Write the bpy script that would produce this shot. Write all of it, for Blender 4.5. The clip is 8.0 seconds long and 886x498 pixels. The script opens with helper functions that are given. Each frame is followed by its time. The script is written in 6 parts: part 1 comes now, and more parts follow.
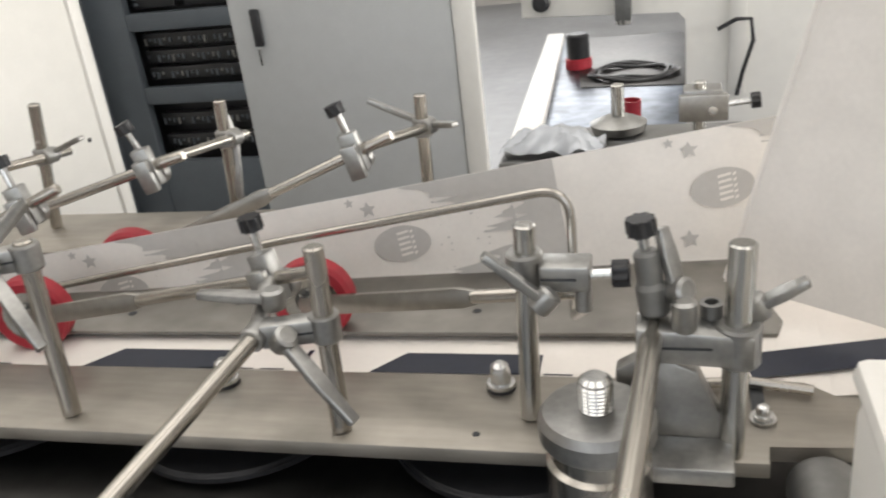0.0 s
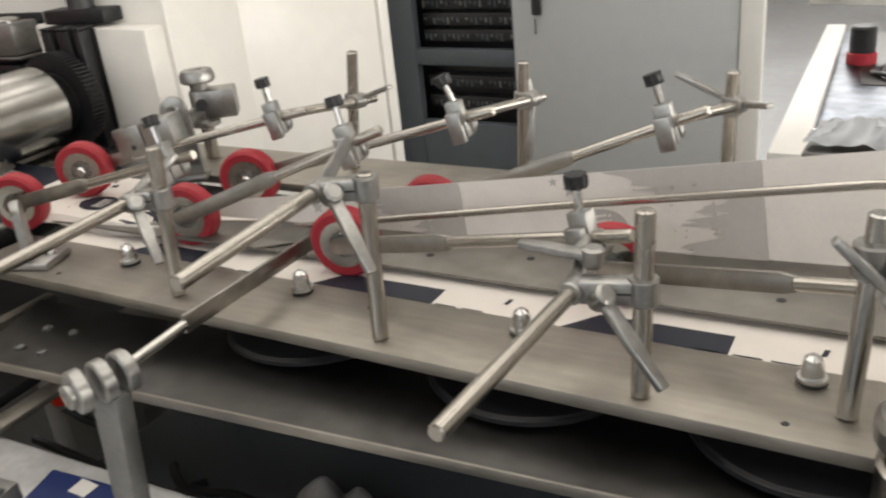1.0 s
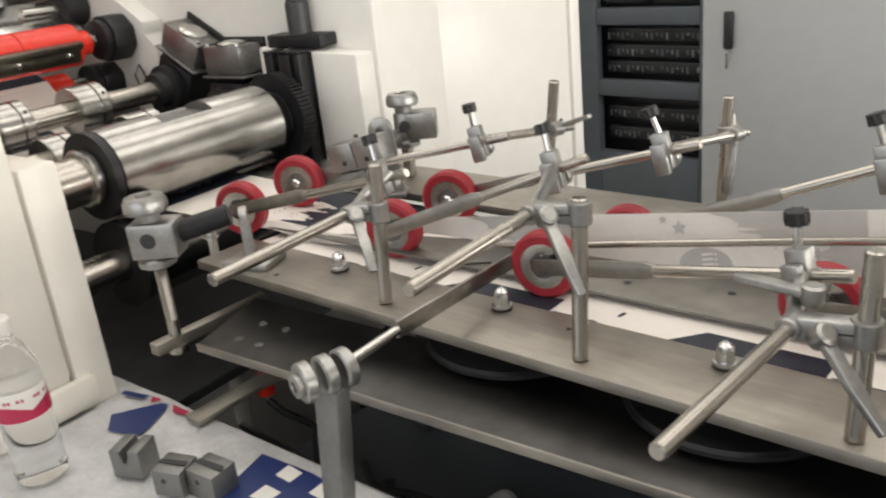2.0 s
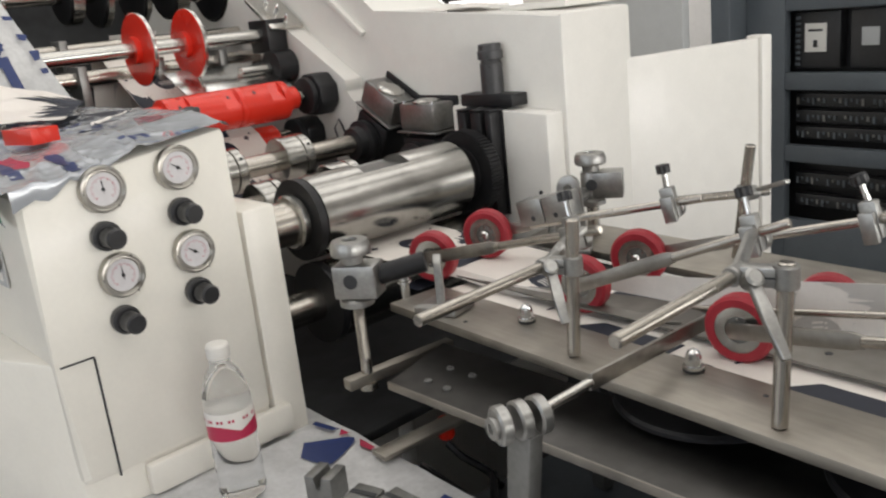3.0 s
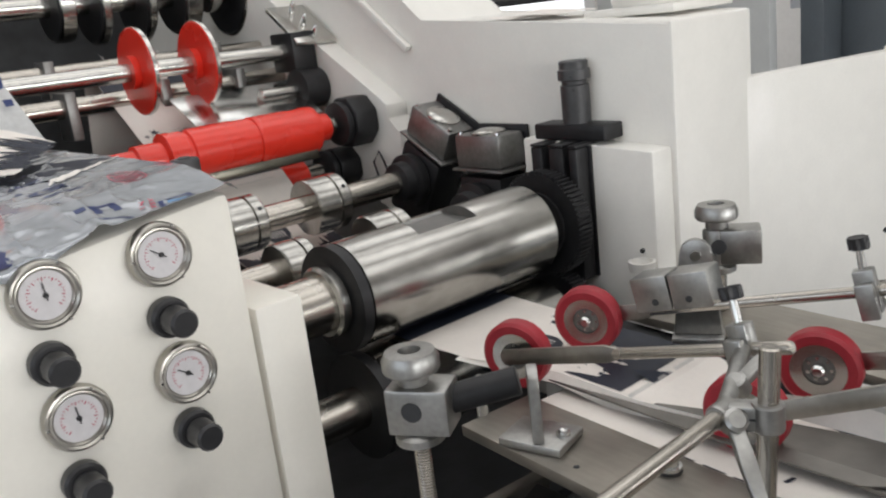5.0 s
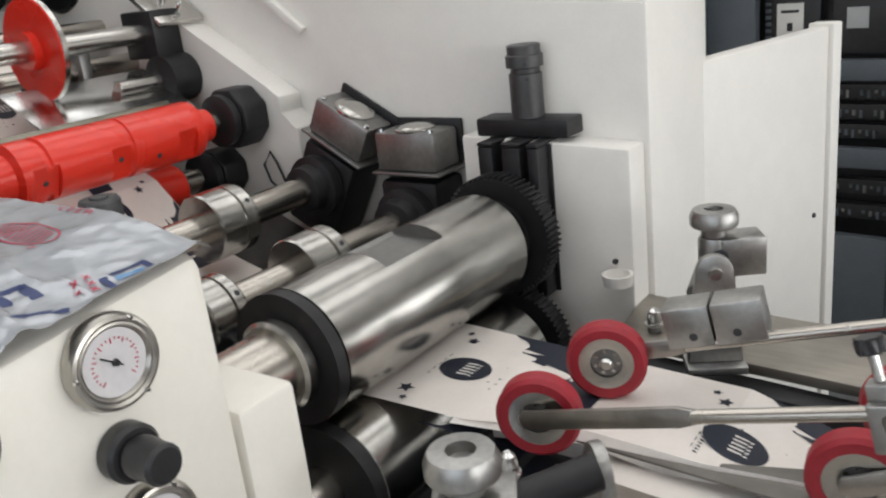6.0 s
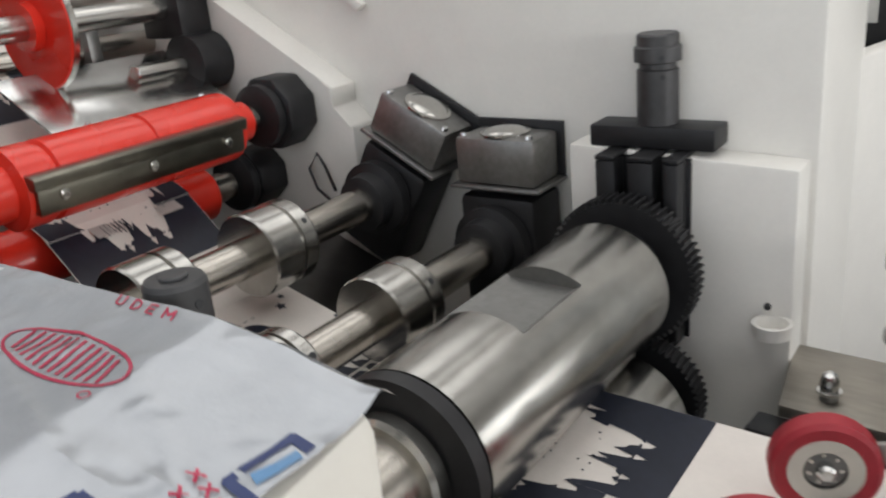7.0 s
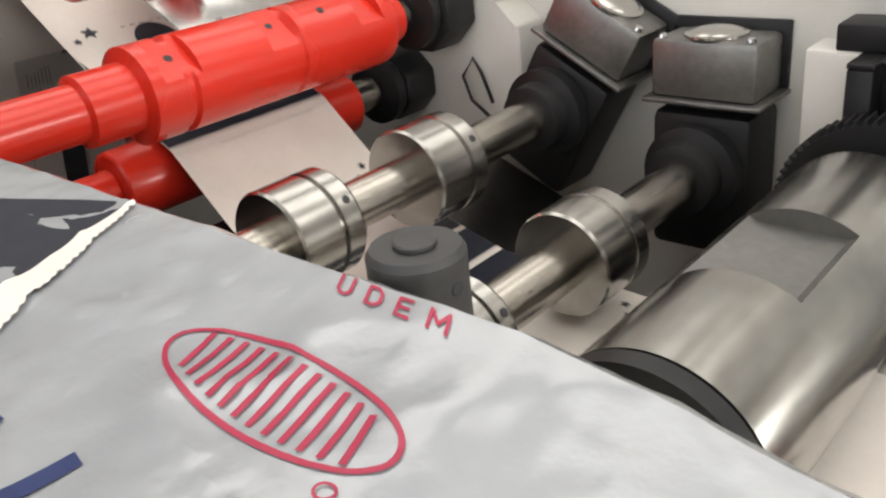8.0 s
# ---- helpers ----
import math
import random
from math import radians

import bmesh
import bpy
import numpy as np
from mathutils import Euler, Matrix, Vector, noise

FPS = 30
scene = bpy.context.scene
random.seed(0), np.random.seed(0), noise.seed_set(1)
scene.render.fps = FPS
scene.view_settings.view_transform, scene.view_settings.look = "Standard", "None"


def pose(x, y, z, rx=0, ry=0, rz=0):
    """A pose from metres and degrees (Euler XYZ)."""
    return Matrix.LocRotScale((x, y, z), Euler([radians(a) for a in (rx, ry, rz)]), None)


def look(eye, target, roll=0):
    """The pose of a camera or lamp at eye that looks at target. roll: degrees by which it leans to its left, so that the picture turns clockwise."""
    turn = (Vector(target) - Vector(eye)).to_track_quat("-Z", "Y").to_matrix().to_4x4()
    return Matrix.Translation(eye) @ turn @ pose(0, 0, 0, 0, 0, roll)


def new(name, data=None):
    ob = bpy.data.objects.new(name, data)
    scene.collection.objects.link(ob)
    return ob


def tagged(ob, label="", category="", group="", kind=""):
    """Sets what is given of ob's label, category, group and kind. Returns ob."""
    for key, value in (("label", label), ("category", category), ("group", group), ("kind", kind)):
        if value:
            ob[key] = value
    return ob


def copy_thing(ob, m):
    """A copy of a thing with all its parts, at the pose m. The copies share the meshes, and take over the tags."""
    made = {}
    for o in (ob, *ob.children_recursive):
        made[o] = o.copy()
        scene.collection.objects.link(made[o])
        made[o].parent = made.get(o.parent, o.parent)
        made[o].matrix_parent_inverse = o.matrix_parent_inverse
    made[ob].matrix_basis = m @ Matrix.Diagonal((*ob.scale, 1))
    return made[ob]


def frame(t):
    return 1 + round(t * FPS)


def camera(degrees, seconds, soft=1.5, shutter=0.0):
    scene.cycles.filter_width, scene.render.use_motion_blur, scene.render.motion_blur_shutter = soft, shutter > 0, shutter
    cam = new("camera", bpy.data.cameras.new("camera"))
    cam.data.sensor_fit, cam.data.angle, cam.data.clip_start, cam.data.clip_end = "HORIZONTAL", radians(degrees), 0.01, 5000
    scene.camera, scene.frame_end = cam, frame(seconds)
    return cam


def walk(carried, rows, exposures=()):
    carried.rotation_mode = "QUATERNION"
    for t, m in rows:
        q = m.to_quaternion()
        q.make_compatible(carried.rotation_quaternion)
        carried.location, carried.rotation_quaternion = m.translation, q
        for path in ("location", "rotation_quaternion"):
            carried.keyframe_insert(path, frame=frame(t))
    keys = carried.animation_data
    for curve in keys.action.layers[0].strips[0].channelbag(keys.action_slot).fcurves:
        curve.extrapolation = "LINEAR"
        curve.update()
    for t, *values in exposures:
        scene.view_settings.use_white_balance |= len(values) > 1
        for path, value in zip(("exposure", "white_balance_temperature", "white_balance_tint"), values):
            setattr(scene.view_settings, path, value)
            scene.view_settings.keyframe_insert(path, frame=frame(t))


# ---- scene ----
cam = camera(54.8, 8.0, 2.1, 0.25)
PATH = [
    (0, (0.051, 0.029, 1.355), (-0.477, 1.78, 0.545), -7.1),
    (0.5, (0.009, 0.016, 1.35), (-0.74, 1.688, 0.547), -6.1),
    (1, (-0.026, -0.019, 1.355), (-1.013, 1.523, 0.549), -5.9),
    (1.5, (-0.046, -0.054, 1.366), (-1.217, 1.378, 0.606), -6.1),
    (2, (-0.049, -0.078, 1.368), (-1.337, 1.276, 0.655), -6.1),
    (2.2, (-0.046, -0.098, 1.371), (-1.398, 1.205, 0.683), -6.2),
    (3.3, (-0.068, -0.157, 1.382), (-1.663, 0.945, 0.891), -6.0),
    (3.5, (-0.081, -0.175, 1.4), (-1.686, 0.926, 0.94), -6.0),
    (4, (-0.144, -0.161, 1.399), (-1.769, 0.926, 0.974), -7.1),
    (4.2, (-0.195, -0.12, 1.391), (-1.823, 0.959, 0.963), -7.3),
    (5.3, (-0.495, 0.067, 1.383), (-2.044, 1.186, 0.792), -5.8),
    (5.5, (-0.551, 0.066, 1.392), (-2.025, 1.271, 0.78), -5.8),
    (6, (-0.724, 0.057, 1.407), (-2.023, 1.441, 0.777), -6.6),
    (6.5, (-0.839, 0.074, 1.416), (-2.101, 1.487, 0.772), -6.6),
    (7, (-1.002, 0.151, 1.411), (-2.26, 1.546, 0.725), -5.4),
    (7.5, (-1.155, 0.211, 1.386), (-2.466, 1.495, 0.591), -4.6),
    (8, (-1.182, 0.207, 1.375), (-2.559, 1.38, 0.521), -6.5),
]
walk(cam, [(t, look(eye, target, roll)) for t, eye, target, roll in PATH],
     ((0.0, 0.17, 6450, 10), (0.5, -0.02, 6700, 10), (1.0, 0.06, 6700, 10), (1.5, 0.22, 6650, 10), (2.2, 0.13, 6600, 10), (3.5, -0.27, 6250, 10), (4.2, -0.35, 6200, 10), (5.5, -0.10, 6150, 10), (6.5, -0.12, 6150, 10), (7.0, -0.17, 6150, 10), (7.5, 0.06, 6250, 10), (8.0, 0.30, 6550, 10)))

# ---- light: overcast daylight from tall windows and roof lights of the hall, plus an added south fill ----
world = bpy.data.worlds.new("world")
scene.world = world
world.use_nodes = True
wn = world.node_tree.nodes
sky = wn.new("ShaderNodeTexSky")
sky.sky_type, sky.sun_disc, sky.sun_elevation, sky.sun_rotation = "NISHITA", False, radians(50), radians(100)
world.node_tree.links.new(sky.outputs[0], wn["Background"].inputs[0])
wn["Background"].inputs[1].default_value = 0.12
scene.view_settings.exposure = 0.0


def area(name, m, w, h, watts, colour):
    lamp = bpy.data.lights.new(name, "AREA")
    lamp.shape, lamp.size, lamp.size_y, lamp.energy, lamp.color = "RECTANGLE", w, h, watts, colour
    ob = new(name, lamp)
    ob.matrix_world = m
    return ob


DAY = (1.0, 0.962, 0.905)
area("daylight_panel", pose(5.95, 1.5, 1.95, 0, 90, 0), 0.95, 7.0, 270, DAY)
area("daylight_panel", pose(3.6, 8.95, 1.25, -90, 0, 0), 4.2, 2.2, 170, DAY)
# added fill from the unseen south side, brightens the -y faces
area("daylight_panel", pose(-0.5, -4.9, 2.7, 90, 0, 0), 9.0, 2.4, 100, DAY)
for sx in (-4.2, -1.2, 1.8):
    area("roof_light", pose(sx, 1.6, 4.96, 0, 0, 0), 2.2, 7.0, 85, DAY)
area("daylight_panel", pose(-3.0, 8.9, 2.4, -90, 0, 0), 6.0, 2.6, 200, DAY)
area("daylight_panel", pose(-8.95, 6.9, 2.0, 0, -90, 0), 2.6, 3.8, 130, DAY)

# ---- materials ----


def material(name, base, rough=0.5, metal=0.0, grain=0.06, size=40.0, bump=0.0, stain=0.0, stretch=(1, 1, 1), coat=0.0):
    m = bpy.data.materials.new(name)
    m.use_nodes = True
    nt = m.node_tree
    n, link = nt.nodes, nt.links.new
    b = n["Principled BSDF"]
    b.inputs["Roughness"].default_value = rough
    b.inputs["Metallic"].default_value = metal
    b.inputs["Coat Weight"].default_value = coat
    co = n.new("ShaderNodeTexCoord")
    mp = n.new("ShaderNodeMapping")
    mp.inputs["Scale"].default_value = stretch
    link(co.outputs["Object"], mp.inputs[0])
    fine = n.new("ShaderNodeTexNoise")
    fine.inputs["Scale"].default_value, fine.inputs["Detail"].default_value = size, 6
    link(mp.outputs[0], fine.inputs[0])
    wide = n.new("ShaderNodeTexNoise")
    wide.inputs["Scale"].default_value, wide.inputs["Detail"].default_value = size / 7, 4
    link(co.outputs["Object"], wide.inputs[0])
    ramp = n.new("ShaderNodeMapRange")
    ramp.inputs["From Min"].default_value, ramp.inputs["From Max"].default_value = 0.3, 0.7
    ramp.inputs["To Min"].default_value, ramp.inputs["To Max"].default_value = 1 - grain, 1 + grain
    link(fine.outputs[0], ramp.inputs[0])
    ramp2 = n.new("ShaderNodeMapRange")
    ramp2.inputs["From Min"].default_value, ramp2.inputs["From Max"].default_value = 0.35, 0.65
    ramp2.inputs["To Min"].default_value, ramp2.inputs["To Max"].default_value = 1 - stain, 1.0
    link(wide.outputs[0], ramp2.inputs[0])
    mul = n.new("ShaderNodeMath")
    mul.operation = "MULTIPLY"
    link(ramp.outputs[0], mul.inputs[0])
    link(ramp2.outputs[0], mul.inputs[1])
    mix = n.new("ShaderNodeVectorMath")
    mix.operation = "SCALE"
    mix.inputs[0].default_value = base[:3]
    link(mul.outputs[0], mix.inputs["Scale"])
    link(mix.outputs[0], b.inputs["Base Color"])
    rr = n.new("ShaderNodeMapRange")
    rr.inputs["To Min"].default_value, rr.inputs["To Max"].default_value = max(0.02, rough * 0.8), min(1, rough * 1.25)
    link(wide.outputs[0], rr.inputs[0])
    link(rr.outputs[0], b.inputs["Roughness"])
    if bump:
        bn = n.new("ShaderNodeBump")
        bn.inputs["Strength"].default_value, bn.inputs["Distance"].default_value = bump, 0.002
        link(fine.outputs[0], bn.inputs["Height"])
        link(bn.outputs[0], b.inputs["Normal"])
    return m


STEEL = material("bright_steel", (0.58, 0.57, 0.54), 0.22, 1.0, 0.03, 60, 0.004, 0.08)
ROD = material("ground_steel_rod", (0.49, 0.46, 0.415), 0.25, 1.0, 0.03, 90, 0.003, 0.06)
PLATE = material("satin_steel_plate", (0.40, 0.372, 0.33), 0.50, 1.0, 0.07, 130, 0.02, 0.20, (0.15, 1, 1))
OILED = material("oily_grey_steel", (0.145, 0.14, 0.135), 0.42, 1.0, 0.15, 30, 0.04, 0.45)
BLADE = material("blade_steel", (0.38, 0.36, 0.33), 0.34, 1.0, 0.10, 70, 0.03, 0.2)
ROLLER = material("turned_steel", (0.47, 0.46, 0.435), 0.21, 1.0, 0.09, 70, 0.005, 0.24, (1, 0.5, 1))
CAST = material("cast_aluminium", (0.42, 0.415, 0.40), 0.37, 1.0, 0.10, 150, 0.02, 0.18)
HEAD = material("weathered_alloy", (0.30, 0.295, 0.285), 0.40, 0.9, 0.10, 120, 0.08, 0.2)
WET = material("wet_oily_sheet", (0.27, 0.30, 0.35), 0.34, 1.0, 0.35, 14, 0.8, 0.6)
# BAR is silver steel; the olive base paints in its dark surroundings' reflection
BAR = material("steel_in_dark_reflection", (0.20, 0.19, 0.155), 0.30, 1.0, 0.12, 50, 0.03, 0.3)
DULL = material("dull_grey_metal", (0.25, 0.248, 0.24), 0.42, 0.8, 0.08, 110, 0.05, 0.15)
ZINC = material("zinc_bolt", (0.66, 0.66, 0.65), 0.18, 1.0, 0.06, 80, 0.005)
BLACKED = material("blackened_steel", (0.018, 0.018, 0.020), 0.46, 0.2, 0.25, 50, 0.05, 0.3)
DULLB = material("dark_phosphated_steel", (0.085, 0.085, 0.088), 0.45, 0.5, 0.12, 80, 0.05, 0.2)
BEDGREY = material("blue_grey_sheet", (0.16, 0.17, 0.18), 0.35, 0.4, 0.08, 30, 0.03, 0.3)
FORMING = material("stained_forming_steel", (0.30, 0.285, 0.262), 0.55, 1.0, 0.14, 26, 0.03, 0.38)
RUBBER = material("black_plastic", (0.022, 0.022, 0.024), 0.36, 0.0, 0.15, 90, 0.03)
# DARK: recess and under-table shade put into one base colour, lifted for haze
DARK = material("recess_shade_and_dark_metal", (0.05, 0.052, 0.056), 0.6, 0.2, 0.2, 20, 0.05, 0.4)
WHITE = material("white_machine_paint", (0.80, 0.78, 0.735), 0.40, 0.0, 0.012, 160, 0.03, 0.03, coat=0.12)
CREAM = material("cream_machine_paint", (0.80, 0.77, 0.70), 0.38, 0.0, 0.012, 160, 0.03, 0.03, coat=0.12)
GREYP = material("grey_cabinet_paint", (0.50, 0.51, 0.51), 0.45, 0.0, 0.02, 140, 0.03, 0.04)
SLATE = material("slate_cabinet_paint", (0.10, 0.115, 0.13), 0.45, 0.0, 0.05, 120, 0.03, 0.08)
TYRE = material("red_polyurethane", (0.37, 0.020, 0.034), 0.48, 0.0, 0.10, 80, 0.05, 0.18)
REDP = material("orange_red_enamel", (0.70, 0.032, 0.016), 0.27, 0.0, 0.03, 40, 0.02, 0.08, coat=0.2)
PAPER = material("white_paper", (0.80, 0.75, 0.70), 0.62, 0.0, 0.015, 200, 0.04, 0.04)
PAPERB = material("paper_back", (0.86, 0.82, 0.775), 0.66, 0.0, 0.02, 200, 0.04, 0.05)
NAVY = material("navy_ink", (0.013, 0.017, 0.032), 0.5, 0.0, 0.12, 90, 0.02, 0.1)
PALE = material("print_through_ink", (0.55, 0.53, 0.505), 0.66, 0.0, 0.03, 120, 0.02, 0.06)
INKW = material("white_lettering", (0.70, 0.68, 0.64), 0.6)
FILM = material("silvery_plastic_film", (0.425, 0.445, 0.475), 0.25, 0.20, 0.05, 34, 0.8, 0.10, coat=0.55)
CRIMSON = material("crimson_print", (0.42, 0.022, 0.07), 0.35)
BLUE = material("blue_print", (0.018, 0.034, 0.13), 0.35)
PALEBLUE = material("pale_blue_print", (0.12, 0.26, 0.46), 0.35)
STEELBLUE = material("blue_grey_cap", (0.10, 0.16, 0.20), 0.35)
ORANGE = material("orange_print", (0.80, 0.36, 0.03), 0.4)
# CLOTH's broad stain carries both grey dirt and the cloth's soft shading
CLOTH = material("woven_sack_cloth", (0.60, 0.60, 0.60), 0.55, 0.0, 0.07, 120, 0.15, 0.22)
DIALW = material("dial_face", (0.62, 0.60, 0.61), 0.4, 0.0, 0.05, 120)
BEZEL = material("brushed_bezel_steel", (0.46, 0.44, 0.40), 0.30, 1.0, 0.06, 120, 0.01, 0.15)
GREENB = bpy.data.materials.new("green_lamp")
GREENB.use_nodes = True
GREENB.node_tree.nodes["Principled BSDF"].inputs["Base Color"].default_value = (0.02, 0.35, 0.10, 1)
GREENB.node_tree.nodes["Principled BSDF"].inputs["Emission Color"].default_value = (0.02, 0.9, 0.25, 1)
GREENB.node_tree.nodes["Principled BSDF"].inputs["Emission Strength"].default_value = 0.8
PLASTIC = bpy.data.materials.new("clear_plastic")
PLASTIC.use_nodes = True
pb = PLASTIC.node_tree.nodes["Principled BSDF"].inputs
pb["Base Color"].default_value, pb["Roughness"].default_value, pb["Transmission Weight"].default_value, pb["IOR"].default_value = (0.96, 0.97, 0.98, 1), 0.04, 1.0, 1.33
FLOOR = material("epoxy_floor", (0.20, 0.205, 0.21), 0.34, 0.0, 0.10, 12, 0.03, 0.25)
OUTSIDE = bpy.data.materials.new("bright_overcast_outdoors")
OUTSIDE.use_nodes = True
OUTSIDE.node_tree.nodes["Principled BSDF"].inputs["Emission Color"].default_value = (1.0, 0.98, 0.95, 1)
OUTSIDE.node_tree.nodes["Principled BSDF"].inputs["Emission Strength"].default_value = 1.1
HALL = material("hall_wall", (0.50, 0.485, 0.465), 0.7, 0.0, 0.03, 20, 0.02, 0.08)

# ---- mesh helpers ----
M6 = pose(-1.4, 0.72, 0, 0, 0, 6)      # the machine's own axes: u along the web, v across it
ID = Matrix.Identity(4)


def link_mesh(name, bm, mat, parent=None, label="", smooth=True, sharp=28):
    me = bpy.data.meshes.new(name)
    bmesh.ops.recalc_face_normals(bm, faces=bm.faces)
    if smooth:
        for f in bm.faces:
            f.smooth = True
        for e in bm.edges:
            if len(e.link_faces) == 2 and e.calc_face_angle(0) > radians(sharp):
                e.smooth = False
    bm.to_mesh(me)
    bm.free()
    for m in (mat if isinstance(mat, (list, tuple)) else [mat]):
        me.materials.append(m)
    ob = new(name, me)
    if parent:
        ob.parent = parent
    if label:
        ob["label"] = label
    return ob


def part(name, bm, mat, parent, label=""):
    return link_mesh(name, bm, mat, parent, label)


def thing(name, label, category, m=ID, group="", kind=""):
    ob = new(name)
    ob.matrix_world = m
    return tagged(ob, label, category, group, kind)


def solid(name, bm, mat, label, category, m=ID, group="", kind=""):
    ob = link_mesh(name, bm, mat)
    ob.matrix_world = m
    return tagged(ob, label, category, group, kind)


def box(x0, x1, y0, y1, z0, z1, bevel=0.0, m=None, bm=None):
    b = bmesh.new()
    bmesh.ops.create_cube(b, size=1, matrix=Matrix.Translation(((x0 + x1) / 2, (y0 + y1) / 2, (z0 + z1) / 2)) @ Matrix.Diagonal((abs(x1 - x0), abs(y1 - y0), abs(z1 - z0), 1)))
    if bevel:
        bmesh.ops.bevel(b, geom=b.edges[:], offset=bevel, segments=2, affect="EDGES", profile=0.5)
    if m:
        b.transform(m)
    return merge(bm, b) if bm is not None else b


def merge(bm, b):
    me = bpy.data.meshes.new("tmp")
    b.to_mesh(me)
    b.free()
    bm.from_mesh(me)
    bpy.data.meshes.remove(me)
    return bm


def frame_to(p0, p1):
    """A pose whose z axis runs from p0 to p1."""
    d = Vector(p1) - Vector(p0)
    return Matrix.Translation(p0) @ d.to_track_quat("Z", "Y").to_matrix().to_4x4()


def lathe(profile, seg=32, m=None, bm=None, ring=False):
    """A body of revolution about z from (radius, z) pairs, closed at both ends."""
    b = bmesh.new()
    rings = []
    for r, z in profile:
        rings.append([b.verts.new((r * math.cos(2 * math.pi * i / seg), r * math.sin(2 * math.pi * i / seg), z)) for i in range(seg)])
    for a, c in zip(rings, rings[1:]):
        for i in range(seg):
            b.faces.new((a[i], a[(i + 1) % seg], c[(i + 1) % seg], c[i]))
    if ring:
        for i in range(seg):
            b.faces.new((rings[-1][i], rings[-1][(i + 1) % seg], rings[0][(i + 1) % seg], rings[0][i]))
    else:
        b.faces.new(rings[0][::-1])
        b.faces.new(rings[-1])
    if m:
        b.transform(m)
    return merge(bm, b) if bm is not None else b


def rod(p0, p1, r, seg=20, chamfer=0.0015, bm=None):
    n = (Vector(p1) - Vector(p0)).length
    c = min(chamfer, r * 0.4, n * 0.3)
    return lathe([(r - c, 0), (r, c), (r, n - c), (r - c, n)], seg, frame_to(p0, p1), bm)


def prism(points, d, bevel=0.0, m=None, bm=None):
    """A plate: the outline (x, y) extruded by d along z."""
    b = bmesh.new()
    lo = [b.verts.new((x, y, 0)) for x, y in points]
    hi = [b.verts.new((x, y, d)) for x, y in points]
    b.faces.new(lo[::-1])
    b.faces.new(hi)
    for i in range(len(points)):
        j = (i + 1) % len(points)
        b.faces.new((lo[i], lo[j], hi[j], hi[i]))
    if bevel:
        bmesh.ops.bevel(b, geom=b.edges[:], offset=bevel, segments=2, affect="EDGES", profile=0.5)
    if m:
        b.transform(m)
    return merge(bm, b) if bm is not None else b


def pipe(points, r, seg=10, bm=None):
    """A round bar bent along points."""
    b = bmesh.new()
    pts = [Vector(p) for p in points]
    rings = []
    up = Vector((0.13, 0.21, 0.97))
    for i, p in enumerate(pts):
        d = (pts[min(i + 1, len(pts) - 1)] - pts[max(i - 1, 0)]).normalized()
        s = d.cross(up).normalized()
        w = s.cross(d).normalized()
        rings.append([b.verts.new(p + r * (math.cos(a) * s + math.sin(a) * w)) for a in (2 * math.pi * k / seg for k in range(seg))])
    for a, c in zip(rings, rings[1:]):
        for i in range(seg):
            b.faces.new((a[i], a[(i + 1) % seg], c[(i + 1) % seg], c[i]))
    b.faces.new(rings[0][::-1])
    b.faces.new(rings[-1])
    return merge(bm, b) if bm is not None else b


def bend(a, b, c, r, n=6):
    """Points round the corner b between a and c with radius about r."""
    a, b, c = Vector(a), Vector(b), Vector(c)
    p, q = b + (a - b).normalized() * r, b + (c - b).normalized() * r
    return [tuple((1 - t) ** 2 * p + 2 * t * (1 - t) * b + t * t * q) for t in (k / n for k in range(n + 1))]


def plane_y(v):
    """Outlines drawn in (along, up), standing at depth v, thickness going back."""
    return Matrix(((1, 0, 0, 0), (0, 0, 1, v), (0, 1, 0, 0), (0, 0, 0, 1)))


def bolt(parent, p, r=0.009, h=0.02, tilt=(0, 0, 1), mat=None):
    q = frame_to(p, Vector(p) + Vector(tilt))
    part("bolt", lathe([(r * 1.35, 0), (r * 1.35, 0.003), (r, 0.0032), (r, h * 0.6), (r * 0.8, h * 0.85), (r * 0.35, h)], 12, q), mat or ZINC, parent)


